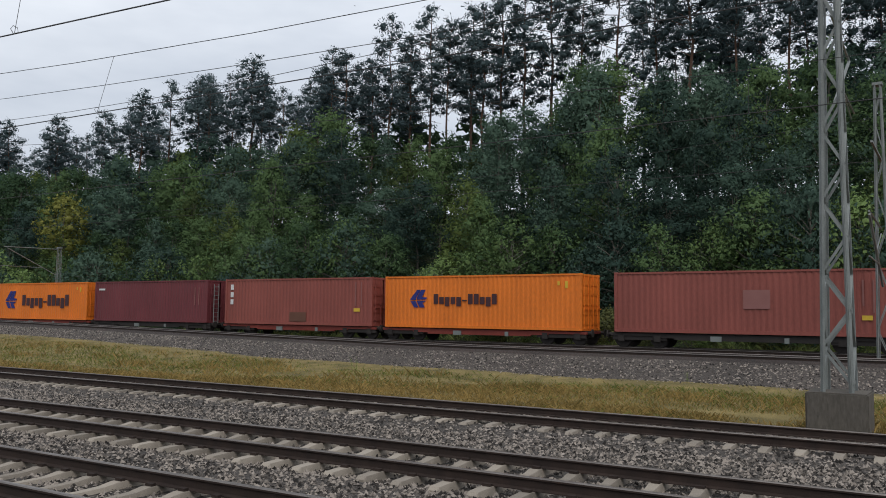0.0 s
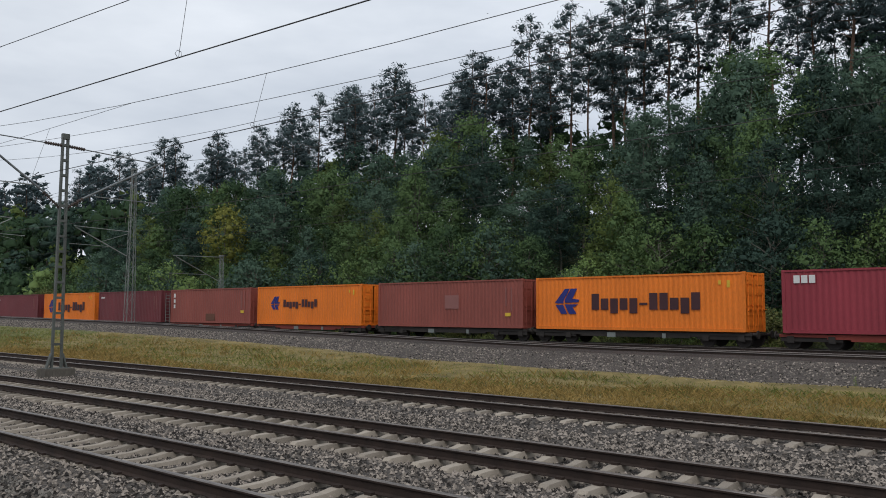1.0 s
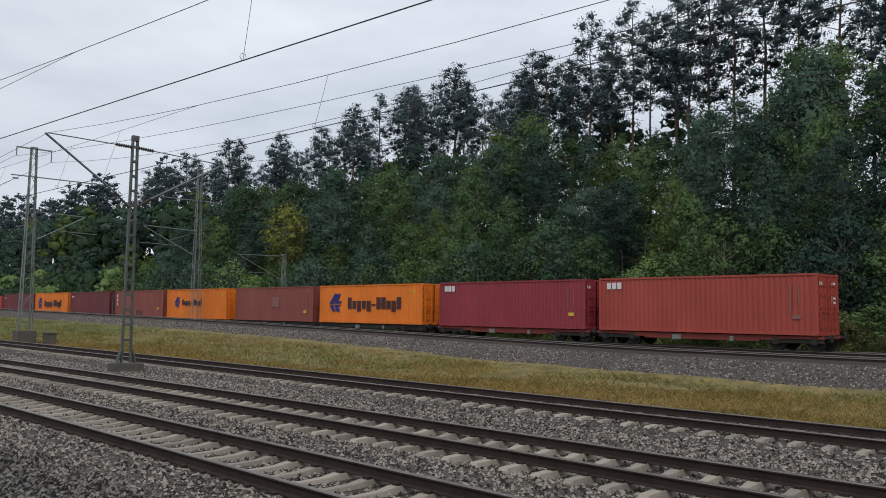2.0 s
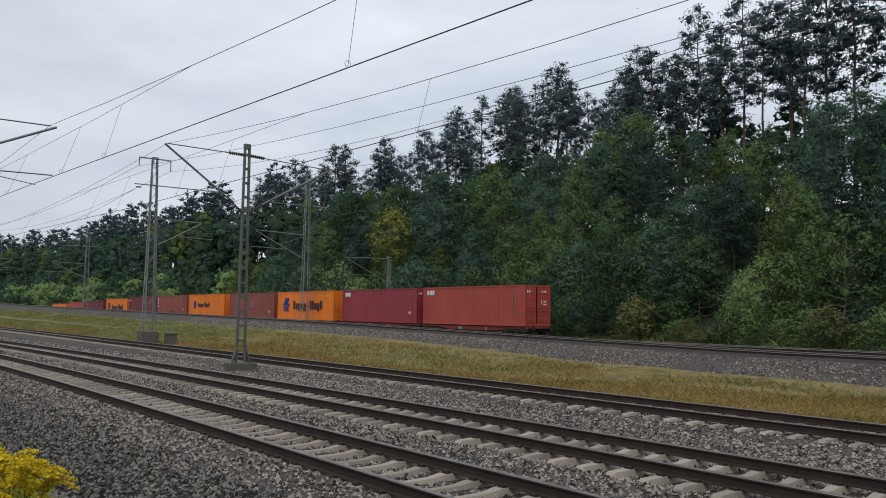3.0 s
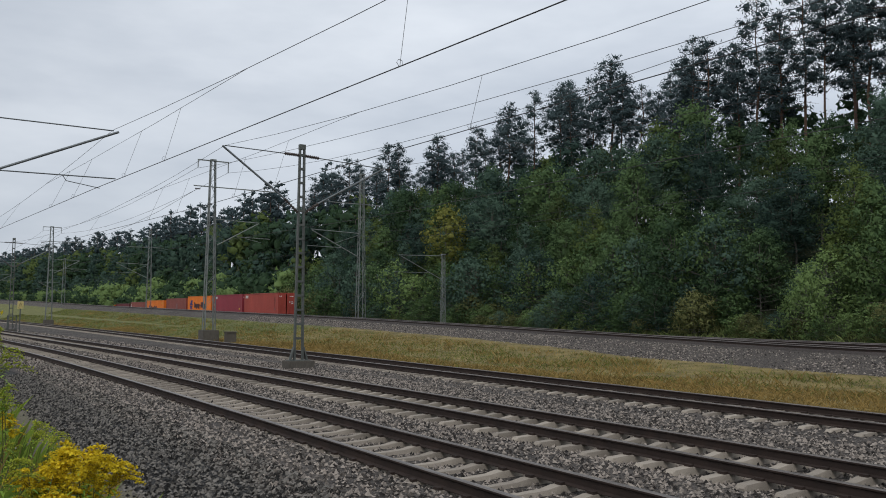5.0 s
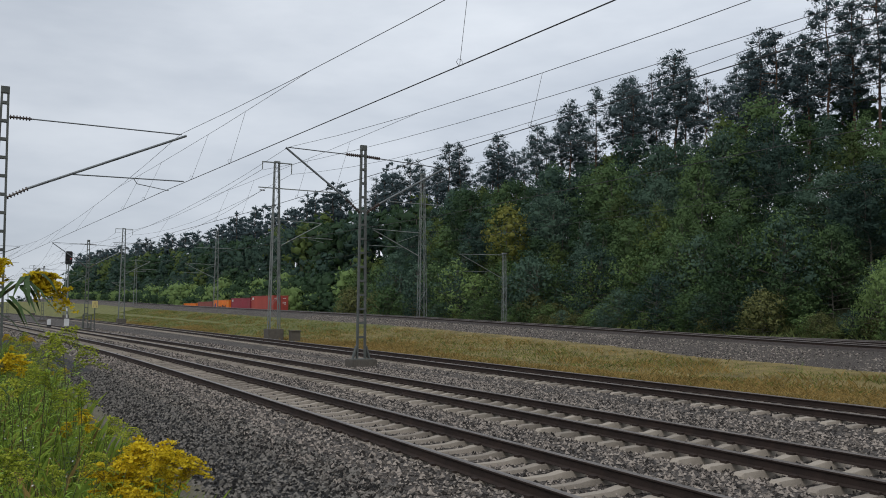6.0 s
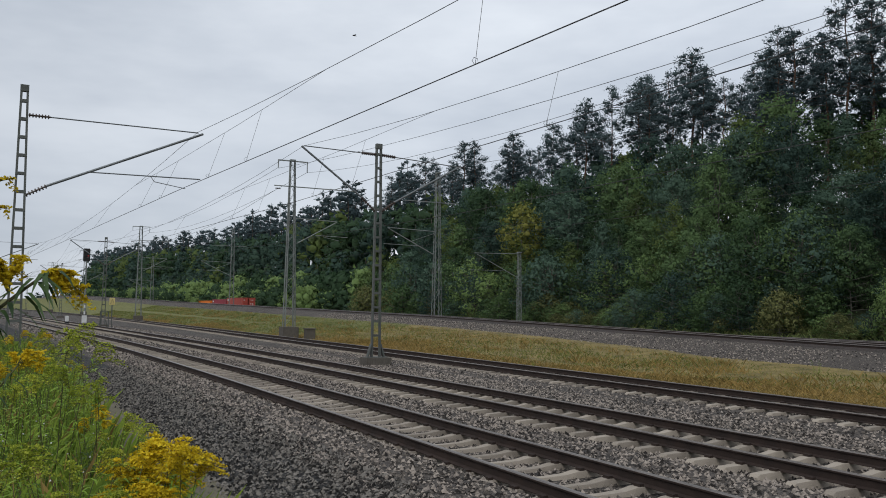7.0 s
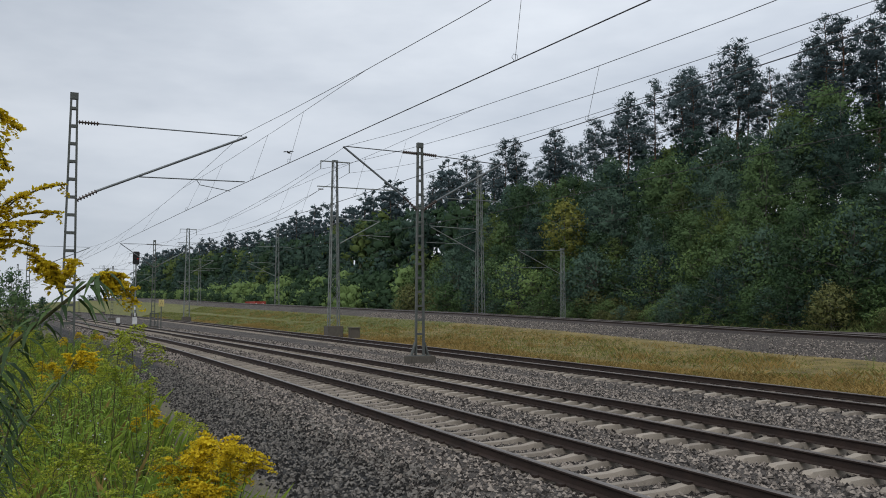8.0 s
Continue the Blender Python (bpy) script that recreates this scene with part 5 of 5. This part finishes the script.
def strip_spot(green):
    def spot(r):
        while True:
            y = -2 + 200 * r.uniform() ** 1.5
            u = r.uniform(18.3, foot(y) + 0.5)
            g = noise.noise((u * 0.16, y * 0.07, 4.0)) + (0.35 if u > 21.5 else -0.2) + min(0.5, max(0, y - 30) / 90)
            if (g + r.normal(0, 0.25) > 0.1) == green:
                x, yy, z = place(u, y)
                bare = noise.noise((u * 0.35, y * 0.16, 2.0)) + 0.5 * noise.noise((u * 1.1, y * 0.6, 7.0))
                if bare < -0.48 + r.normal(0, 0.14) or u > foot(y) - 0.1 + r.normal(0, 0.4):
                    continue
                k = 0.6 + 0.8 * (noise.noise((u * 0.3, y * 0.2, 9.0)) + 0.3)
                return x, yy, z + 0.02, max(0.3, k)
    return spot


blades("dry_grass", "yellowed dry grass between the tracks", 66000, strip_spot(False), BLADE, 0.03, 0.15, 11, 0.0075, 0.9)
blades("green_grass", "green grass in the strip below the bank", 52000, strip_spot(True), BLADE_GREEN, 0.03, 0.14, 12, 0.0075, 0.9)


def clump_spot(r):
    while True:
        y = -2 + 150 * r.uniform() ** 1.4
        u = r.uniform(18.6, foot(y) - 0.4)
        if noise.noise((u * 0.9, y * 0.45, 21.0)) > 0.28:
            return (*place(u, y), 1.0)


blades("dry_grass", "tufts of taller straw-coloured grass between the tracks", 7000, clump_spot, BLADE, 0.12, 0.34, 15, 0.006, 0.5)


def edge_spot(r):
    while True:
        y = 2 + 130 * r.uniform() ** 1.35
        u = 43.3 + 5.4 * r.uniform()
        if noise.noise((u * 0.5, y * 0.25, 31.0)) > -0.25:
            x, yy, z = place(u, y)
            return x, yy, z - 0.05, 0.5 + 0.10 * (u - 43.3) + 0.7 * max(0.0, noise.noise((u * 0.8, y * 0.5, 8.0)))


blades("lineside_weeds", "tall green weeds along the foot of the wooded slope", 12000, edge_spot, WEED_EDGE, 0.25, 0.75, 16, 0.010, 0.7)
blades("lineside_weeds", "brownish seeding weeds along the foot of the wooded slope", 6000, edge_spot, SHRUB_BROWN, 0.35, 0.85, 17, 0.008, 0.5)


# ---- goldenrod and weeds on the verge ----
def leaf_blade(out, faces, p, d, length, width, curl, rng):
    """A long lance-shaped leaf that arches over."""
    k, side = len(out), d.cross(Vector((0, 0, 1))).normalized()
    for i, w in enumerate((0.25, 1.0, 0.75, 0.0)):
        f = i / 3
        q = p + d * (length * f) + Vector((0, 0, length * (0.28 * f - curl * f * f)))
        if w:
            out += [tuple(q - side * width * w / 2), tuple(q + side * width * w / 2)]
        else:
            out.append(tuple(q))
    faces += [(k, k + 1, k + 3, k + 2), (k + 2, k + 3, k + 5, k + 4), (k + 4, k + 5, k + 6)]


def florets(out, faces, pts, per, radius, size, rng, lift=0.4):
    for a, b in zip(pts, pts[1:]):
        for _ in range(per):
            p = a.lerp(b, rng.random()) + Vector((rng.gauss(0, radius), rng.gauss(0, radius), abs(rng.gauss(0, radius)) * lift + radius * 0.3))
            spray(out, faces, p, size * rng.uniform(0.6, 1.3), rng, 0.0, 0.75)


def plume(out, faces, stems, top, d, size, per, rng, fleck):
    """A one-sided arching flower head of several curved branches."""
    n = rng.randint(8, 12)
    for i in range(n):
        t = i / (n - 1)
        root = top - Vector((0, 0, 0.55 * size * (1 - t))) - d * 0.12 * size * (1 - t)
        turn = Matrix.Rotation(rng.uniform(-1.1, 1.1), 3, "Z") @ d
        reach = size * (0.75 - 0.45 * t) * rng.uniform(0.7, 1.15)
        pts = [root, root + turn * reach * 0.4 + Vector((0, 0, reach * 0.3)), root + turn * reach * 0.8 + Vector((0, 0, reach * 0.32)), root + turn * reach * 1.1 + Vector((0, 0, reach * 0.12))]
        tube(stems, pts, 0.0018, 3)
        florets(out, faces, pts, per, 0.013 * size / 0.3, fleck, rng)


def make_goldenrod(seed, h, head, leaf, label, heads=1, per=18, fleck=0.0078, leaves=46, lean=0.15, long_leaf=0.11):
    rng = random.Random(seed)
    ob = tagged(new("goldenrod_plant"), label, "goldenrod", "goldenrod on the verge")
    stem, lv, lf, blooms = bmesh.new(), [], [], []
    for s in range(heads):
        d = Vector((rng.gauss(0, 1), rng.gauss(0, 1), 0)).normalized()
        k = h * rng.uniform(0.78, 1.05)
        foot = Vector((rng.uniform(-0.1, 0.1), rng.uniform(-0.1, 0.1), 0)) * (heads > 1)
        pts = [foot + Vector((0, 0, k * f)) + d * lean * k * f * f for f in (0, 0.35, 0.7, 1.0)]
        pts[0].z -= 0.05
        tube(stem, pts, 0.0045, 4, 0.002)
        for i in range(leaves):
            f = 0.12 + 0.83 * (i + rng.random()) / leaves
            a = foot + Vector((0, 0, k * f)) + d * lean * k * f * f
            t = rng.random() * math.tau
            leaf_blade(lv, lf, a, Vector((math.cos(t), math.sin(t), 0)), long_leaf * rng.uniform(0.7, 1.3) * (1.15 - 0.5 * f), 0.015 * long_leaf / 0.11, 0.5, rng)
        if head:
            pv, pf = [], []
            blooms.append((pv, pf))
            plume(pv, pf, stem, pts[-1] + Vector((0, 0, 0.02)), d, rng.uniform(0.2, 0.3), per, rng, fleck)
    part("stem", stem, STEM, ob)
    part("foliage", bulk("foliage", lv, lf, leaf), None, ob)
    for pv, pf in blooms:
        part("flower_head", bulk("flower_head", pv, pf, head), None, ob)
    return ob


GOLD = [make_goldenrod(101 + i, (1.0, 1.15, 0.9)[i], PLUME, WEED_LEAF, "flowering goldenrod with arching yellow heads on the verge", 3, 32, 0.0084) for i in range(3)]
FADED = [make_goldenrod(111 + i, (1.05, 1.2)[i], PLUME_PALE, WEED_LEAF, "goldenrod just coming into greenish yellow flower", 2) for i in range(2)]
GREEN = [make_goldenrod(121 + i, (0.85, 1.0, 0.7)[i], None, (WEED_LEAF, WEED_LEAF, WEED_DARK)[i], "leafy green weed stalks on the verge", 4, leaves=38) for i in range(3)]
RUSTY = [make_goldenrod(131, 0.6, None, RED_WEED, "low weed with reddened leaves", 3, leaves=40)]


def verge(kinds, x, y, rng, scale=1.0):
    src = rng.choice(kinds)
    ob = copy_thing(src, pose(x, y, ground_z(x, y) - 0.02, rng.uniform(-6, 6), rng.uniform(-6, 6), rng.uniform(0, 360)))
    k = scale * rng.uniform(0.85, 1.12)
    ob.scale = (k, k, k)
    return ob


rng = random.Random(21)
placed = 0
while placed < 270:
    y = 3.6 + 24 * rng.random() ** 1.8
    x = rng.uniform(-0.9 - 0.04 * y, 0.72 + 0.035 * y)
    edge = x > 0.5 + 0.03 * y
    if math.hypot(x, y) < 3.4:
        continue
    mix = rng.random()
    kinds = GREEN if mix < 0.77 else FADED if mix < 0.972 else GOLD
    verge(kinds, x, y, rng, (0.9 if y < 7 else 1.05) * (0.7 if edge else 1.0))
    placed += 1
for x, y, k in ((0.80, 5.3, 0.95), (0.90, 5.5, 0.95), (0.96, 5.65, 0.88), (0.78, 5.45, 0.9), (0.88, 5.75, 1.0), (0.82, 5.1, 0.76), (0.74, 5.05, 0.72), (0.88, 5.25, 0.72), (0.70, 5.3, 0.85)):
    verge(GOLD, x + 0.02, y, rng, k * 1.25)
for x, y, k in ((0.58, 5.5, 0.9), (1.02, 5.5, 0.7), (0.98, 5.2, 0.6), (0.66, 4.9, 0.7), (0.5, 5.0, 0.75), (1.1, 5.8, 0.7), (0.55, 8.8, 1.35), (0.7, 9.2, 1.35), (0.4, 7.2, 1.1), (0.62, 7.6, 1.1), (0.75, 6.6, 1.0)):
    verge(FADED, x, y, rng, k)
for x, y in ((-0.10, 3.62), (-0.20, 3.7), (-0.04, 3.66), (-0.15, 3.55), (-0.26, 3.6)):
    verge(RUSTY, x, y, rng, 1.75)
for src, x, y in zip(GOLD + FADED + GREEN + RUSTY, (-0.2, 0.0, -0.4, 0.3, -0.1, 0.1, -0.3, 0.2, -0.15), (12.0, 13.1, 14.2, 10.4, 15.3, 11.1, 9.7, 8.3, 5.0)):
    src.matrix_basis = pose(x, y, ground_z(x, y) - 0.02)


def verge_spot(r):
    y = 3.2 + 34 * r.uniform() ** 1.6
    x = r.uniform(-2.2 - 0.05 * y, 1.5)
    return x + bend_near(y), y, ground_z(x, y), 1.0 if x < 1.3 else 0.35


blades("verge_grass", "rank green grass among the weeds", 26000, verge_spot, VERGE_GREEN, 0.25, 0.7, 13, 0.006)
blades("verge_grass", "straw-coloured grass among the weeds", 3500, verge_spot, BLADE, 0.2, 0.75, 14, 0.005)


def petals():
    r, out, faces = random.Random(5), [], []
    for _ in range(45):
        x, y = r.uniform(-0.5, 0.7), r.uniform(4.6, 8.0)
        p = Vector((x, y, ground_z(x, y) + r.uniform(0.55, 0.95)))
        for _ in range(5):
            spray(out, faces, p, 0.008, r, 0, 0.8)
    tagged(new("white_flowers", bulk("white_flowers", out, faces, PETAL)), "tiny white flowers scattered among the weeds", "flowers", kind="stuff")


petals()


def tall_goldenrod(foot, bends, heads, label, seed, leaves=64):
    """A tall leaning stalk close by: a bent stem, long drooping leaves and heavy flower sprays."""
    rng = random.Random(seed)
    ob = tagged(new("tall_goldenrod"), label, "goldenrod", "tall goldenrod stalks")
    pts = [Vector(foot)] + [Vector(b) for b in bends]
    stem, lv, lf = bmesh.new(), [], []
    tube(stem, pts, 0.0055, 6, 0.0025)
    for i in range(leaves):
        f = (0.35 + 0.62 * (i + rng.random()) / leaves) * (len(pts) - 1)
        j = min(int(f), len(pts) - 2)
        a, t = pts[j].lerp(pts[j + 1], f - j), rng.random() * math.tau
        leaf_blade(lv, lf, a, Vector((math.cos(t), math.sin(t), 0)), rng.uniform(0.05, 0.10), 0.010, 0.9, rng)
    part("stem", stem, STEM, ob)
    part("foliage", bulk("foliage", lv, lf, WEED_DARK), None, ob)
    for start, aims in heads:
        pv, pf, sm = [], [], bmesh.new()
        for end in aims:
            a, b = Vector(start), Vector(end)
            mid = a.lerp(b, 0.55) + Vector((0, 0, (b - a).length * 0.16))
            q = [a, a.lerp(mid, 0.5) + Vector((0, 0, 0.006)), mid, mid.lerp(b, 0.5) + Vector((0, 0, 0.004)), b]
            tube(sm, q, 0.0016, 4)
            florets(pv, pf, q[1:], 55, 0.0055, 0.0048, rng, 0.1)
            for _ in range(12):
                c = q[1].lerp(q[-1], rng.random())
                e = c + Vector((rng.gauss(0, 0.012), rng.gauss(0, 0.02), rng.uniform(-0.03, 0.012)))
                florets(pv, pf, [c, e], 16, 0.003, 0.0045, rng, 0.1)
        h = part("flower_head", bulk("flower_head", pv, pf, PLUME), None, ob, "heavy yellow flower spray")
        part("flower_stalk", sm, STEM, h)
    return ob


tall_goldenrod((-0.42, 1.55, 0.3), [(-0.34, 1.6, 1.3), (-0.20, 1.66, 1.85), (-0.09, 1.70, 2.03), (0.02, 1.76, 2.13), (0.075, 1.8, 2.175)], [((0.05, 1.79, 2.155), [(0.12, 1.82, 2.13), (0.105, 1.8, 2.155), (0.13, 1.84, 2.105), (0.09, 1.78, 2.12)]), ((-0.01, 1.75, 2.12), [(-0.075, 1.75, 2.20), (-0.045, 1.8, 2.185), (-0.03, 1.72, 2.175), (0.01, 1.8, 2.19), (-0.055, 1.77, 2.17)])], "tall goldenrod stalk leaning over the verge with yellow sprays", 41)
tall_goldenrod((-0.5, 1.75, 0.3), [(-0.42, 1.8, 1.5), (-0.28, 1.86, 2.0), (-0.18, 1.9, 2.2)], [((-0.2, 1.9, 2.2), [(-0.01, 1.92, 2.36), (-0.02, 1.95, 2.30), (-0.05, 1.88, 2.27), (-0.08, 1.9, 2.33), (-0.10, 1.86, 2.26), (-0.12, 1.92, 2.36), (-0.06, 1.9, 2.22)]), ((-0.22, 1.88, 2.16), [(-0.11, 1.9, 2.245), (-0.13, 1.85, 2.21), (-0.09, 1.95, 2.235)])], "tall goldenrod stalk with a broad yellow spray against the sky", 42)
tall_goldenrod((-0.4, 1.3, 0.3), [(-0.32, 1.4, 1.7), (-0.2, 1.55, 2.3), (-0.15, 1.6, 2.45)], [((-0.16, 1.6, 2.44), [(-0.085, 1.62, 2.41), (-0.1, 1.62, 2.335)])], "tall goldenrod stalk with a drooping tip", 43, 14)
tall_goldenrod((-0.5, 2.9, 0.3), [(-0.35, 3.0, 1.2), (-0.12, 3.1, 1.7), (0.03, 3.18, 1.9)], [((0.02, 3.18, 1.89), [(0.09, 3.2, 1.93), (0.11, 3.25, 1.90), (0.06, 3.15, 1.94), (0.0, 3.2, 1.93), (0.1, 3.2, 1.88)])], "leaning goldenrod stalk with an orange-yellow head", 44, 40)


for foot_at, tip, seed in (((-0.52, 1.95, 0.3), (-0.145, 1.95, 2.12), 45), ((-0.46, 2.0, 0.3), (-0.105, 2.02, 2.04), 46), ((-0.42, 1.85, 0.3), (-0.12, 1.88, 1.96), 47), ((-0.36, 2.2, 0.3), (-0.09, 2.25, 1.93), 48), ((-0.55, 2.1, 0.3), (-0.19, 2.1, 2.2), 49)):
    a, b = Vector(foot_at), Vector(tip)
    tall_goldenrod(foot_at, [a.lerp(b, 0.45) - Vector((0.03, 0, 0)), a.lerp(b, 0.8) - Vector((0.015, 0, -0.03)), b], [], "tall leafy goldenrod stalk not yet in flower", seed, 90)


def side_bush(x, y, k, seed):
    ob = copy_thing(SHRUBS[seed % 5], pose(x, y, ground_z(x, y) - 0.2, 0, 0, seed * 77))
    ob.scale = (k, k, k)


for i, (x, y, k) in enumerate(((-1.0, 24, 0.34), (-1.5, 30, 0.42), (-1.9, 36, 0.5), (-2.4, 44, 0.6), (-3.6, 34, 0.55), (-4.6, 42, 0.6), (-6.5, 50, 0.7), (-7.5, 62, 0.8), (-9.5, 75, 0.9), (-12, 95, 1.0))):
    side_bush(x, y, k, i)

# ---- bright weeds in the strip ----
for x, y, k in ((26.6, 20.9, 0.55), (18.6, 27.6, 0.45), (28.5, 8.0, 0.35)):
    ob = verge(GREEN[:2], x, y, rng, k)
    ob.matrix_basis = pose(*place(x, y), 0, 0, x * 50) @ Matrix.Diagonal((k * 1.6, k * 1.6, k * 1.2, 1))

# ---- lineside equipment ----
def signal_post(x, y, h):
    ob = tagged(new("railway_signal"), "tall colour-light signal with black head and striped post", "railway signal")
    ob.matrix_basis = pose(x, y, -0.1)
    bm = bmesh.new()
    tube(bm, [(0, 0, 0), (0, 0, h - 0.3)], 0.09, 8)
    part("post", bm, MAST_PALE, ob)
    for k in range(3):
        bm = bmesh.new()
        tube(bm, [(0, 0, 0.9 + k * 0.8), (0, 0, 1.3 + k * 0.8)], 0.105, 8)
        part("white_band", bm, WHITE_MARK, ob)
    bm = boxes((-0.42, 0.42, -0.12, 0.12, h - 1.75, h - 0.05))
    bmesh.ops.bevel(bm, geom=bm.edges[:], offset=0.08, segments=2, affect="EDGES")
    head = part("signal_head", bm, SIGN_BLACK, ob, "black signal screen")
    for dx, dz in ((-0.2, 0.4), (0.2, 0.4), (-0.2, -0.2)):
        bm = bmesh.new()
        tube(bm, [(dx, -0.3, h - 0.8 + dz), (dx, -0.1, h - 0.8 + dz)], 0.12, 10)
        part("lens_hood", bm, SIGN_BLACK, head)
    bm = bmesh.new()
    tube(bm, [(0.2, -0.16, h - 1.0), (0.2, -0.12, h - 1.0)], 0.09, 10)
    part("lens", bm, LAMP_RED, head)
    part("base", boxes((-0.28, 0.28, -0.3, 0.3, -0.2, 0.75)), WHITE_MARK, ob, "pale cabinet at the foot")
    part("ladder", boxes((-0.3, -0.26, 0.1, 0.14, 0.3, h - 1.6), (-0.02, 0.02, 0.1, 0.14, 0.3, h - 1.6)), MAST_PALE, ob)


signal_post(8.1, 115.0, 9.4)


def marker(x, y, z):
    ob = tagged(new("track_marker"), "small white marker box on a short dark foot", "track marker", "white track markers")
    ob.matrix_basis = pose(x, y, z)
    part("foot", boxes((-0.22, 0.22, -0.18, 0.18, 0, 0.35)), SIGN_BLACK, ob)
    bm = boxes((-0.19, 0.19, -0.15, 0.15, 0.35, 0.98))
    bmesh.ops.bevel(bm, geom=bm.edges[:], offset=0.05, segments=2, affect="EDGES")
    part("box", bm, WHITE_MARK, ob)


marker(5.3, 100.0, -0.2)
board = tagged(new("track_sign"), "square pale yellow track sign with a black figure on a post", "track sign")
board.matrix_basis = pose(8.75, 88.5, -0.2)
part("post", boxes((-0.05, 0.05, -0.04, 0.04, 0, 2.5)), MAST_STEEL, board)
plate = part("plate", boxes((-0.26, 0.26, -0.07, -0.04, 2.25, 2.95)), PALE_SIGN, board)
fig = bmesh.new()
for sx in (-1, 1):
    bar(fig, (sx * 0.17, -0.074, 2.32), (0, -0.074, 2.85), 0.07, 0.012)
part("black_figure", fig, SIGN_BLACK, plate)
part("rail_stop", boxes((-1.1, -1.0, -0.05, 0.05, 0, 1.6), (-0.35, -0.25, -0.05, 0.05, 0, 1.6), (-1.1, -0.25, -0.05, 0.05, 1.5, 1.6)), MAST_STEEL, board)
box_ob = tagged(new("cable_box"), "low grey concrete cable box in the grass", "cable box")
box_ob.matrix_basis = pose(19.75, 59.5, -0.35)
part("body", boxes((-0.35, 0.35, -0.3, 0.3, 0, 0.75)), OLD_CONCRETE, box_ob)
part("lid", boxes((-0.4, 0.4, -0.35, 0.35, 0.75, 0.82)), OLD_CONCRETE, box_ob)

# ---- a bird over the line ----
def build_bird():
    ob = tagged(new("bird"), "small dark bird flying over the tracks", "bird")
    bm = bmesh.new()
    bmesh.ops.create_icosphere(bm, subdivisions=2, radius=0.06, matrix=Matrix.Diagonal((0.8, 2.2, 0.8, 1)))
    part("body", bm, BLACK, ob)
    bm = bmesh.new()
    bmesh.ops.create_icosphere(bm, subdivisions=1, radius=0.035, matrix=Matrix.Translation((0, 0.14, 0.02)))
    part("head", bm, BLACK, ob)
    part("tail", boxes((-0.025, 0.025, -0.24, -0.1, -0.004, 0.004)), BLACK, ob)
    for sx in (-1, 1):
        bm = bmesh.new()
        pts = ((0.03, 0.06, 0.01), (0.14, 0.09, 0.05), (0.27, 0.0, 0.03), (0.13, -0.04, 0.04), (0.03, -0.06, 0.01))
        top = [bm.verts.new((sx * x, y, z + 0.006)) for x, y, z in pts]
        low = [bm.verts.new((sx * x, y, z - 0.004)) for x, y, z in pts]
        bm.faces.new(top)
        bm.faces.new(low[::-1])
        for i in range(5):
            bm.faces.new((top[i], low[i], low[(i + 1) % 5], top[(i + 1) % 5]))
        bmesh.ops.recalc_face_normals(bm, faces=bm.faces[:])
        part("wing", bm, BLACK, ob)
    return ob


BIRD = build_bird()
BIRD_ROWS = [(t, pose(x, y, z, 0, 0, turn)) for t, x, y, z, turn in (
    (0.0, 150, 120, 75, 104), (4.0, 110, 95, 58, 104), (6.3, 55, 71, 40, 104), (6.8, 33.1, 65.1, 29.6, 104), (7.0, 24.2, 62.9, 24.6, 106),
    (7.2, 13.3, 58.7, 20.6, 130), (7.4, 8.3, 52.3, 20.3, 165), (7.6, 9.2, 46.0, 16.3, 190), (7.8, 10.5, 40.3, 12.9, 193),
    (7.9, 11.1, 37.4, 11.1, 185), (8.0, 8.9, 36.3, 9.0, 140))]

# ---- what moves ----
def motions():
    times = [0.5 * k for k in range(17)]
    for thing, i, lift in RIDES:
        walk(thing, [(t, ride(REAR + CL / 2 + STARTS[i] + SPEED * t + GAIN * t * t, lift)) for t in times])
    walk(BIRD, BIRD_ROWS)


motions()
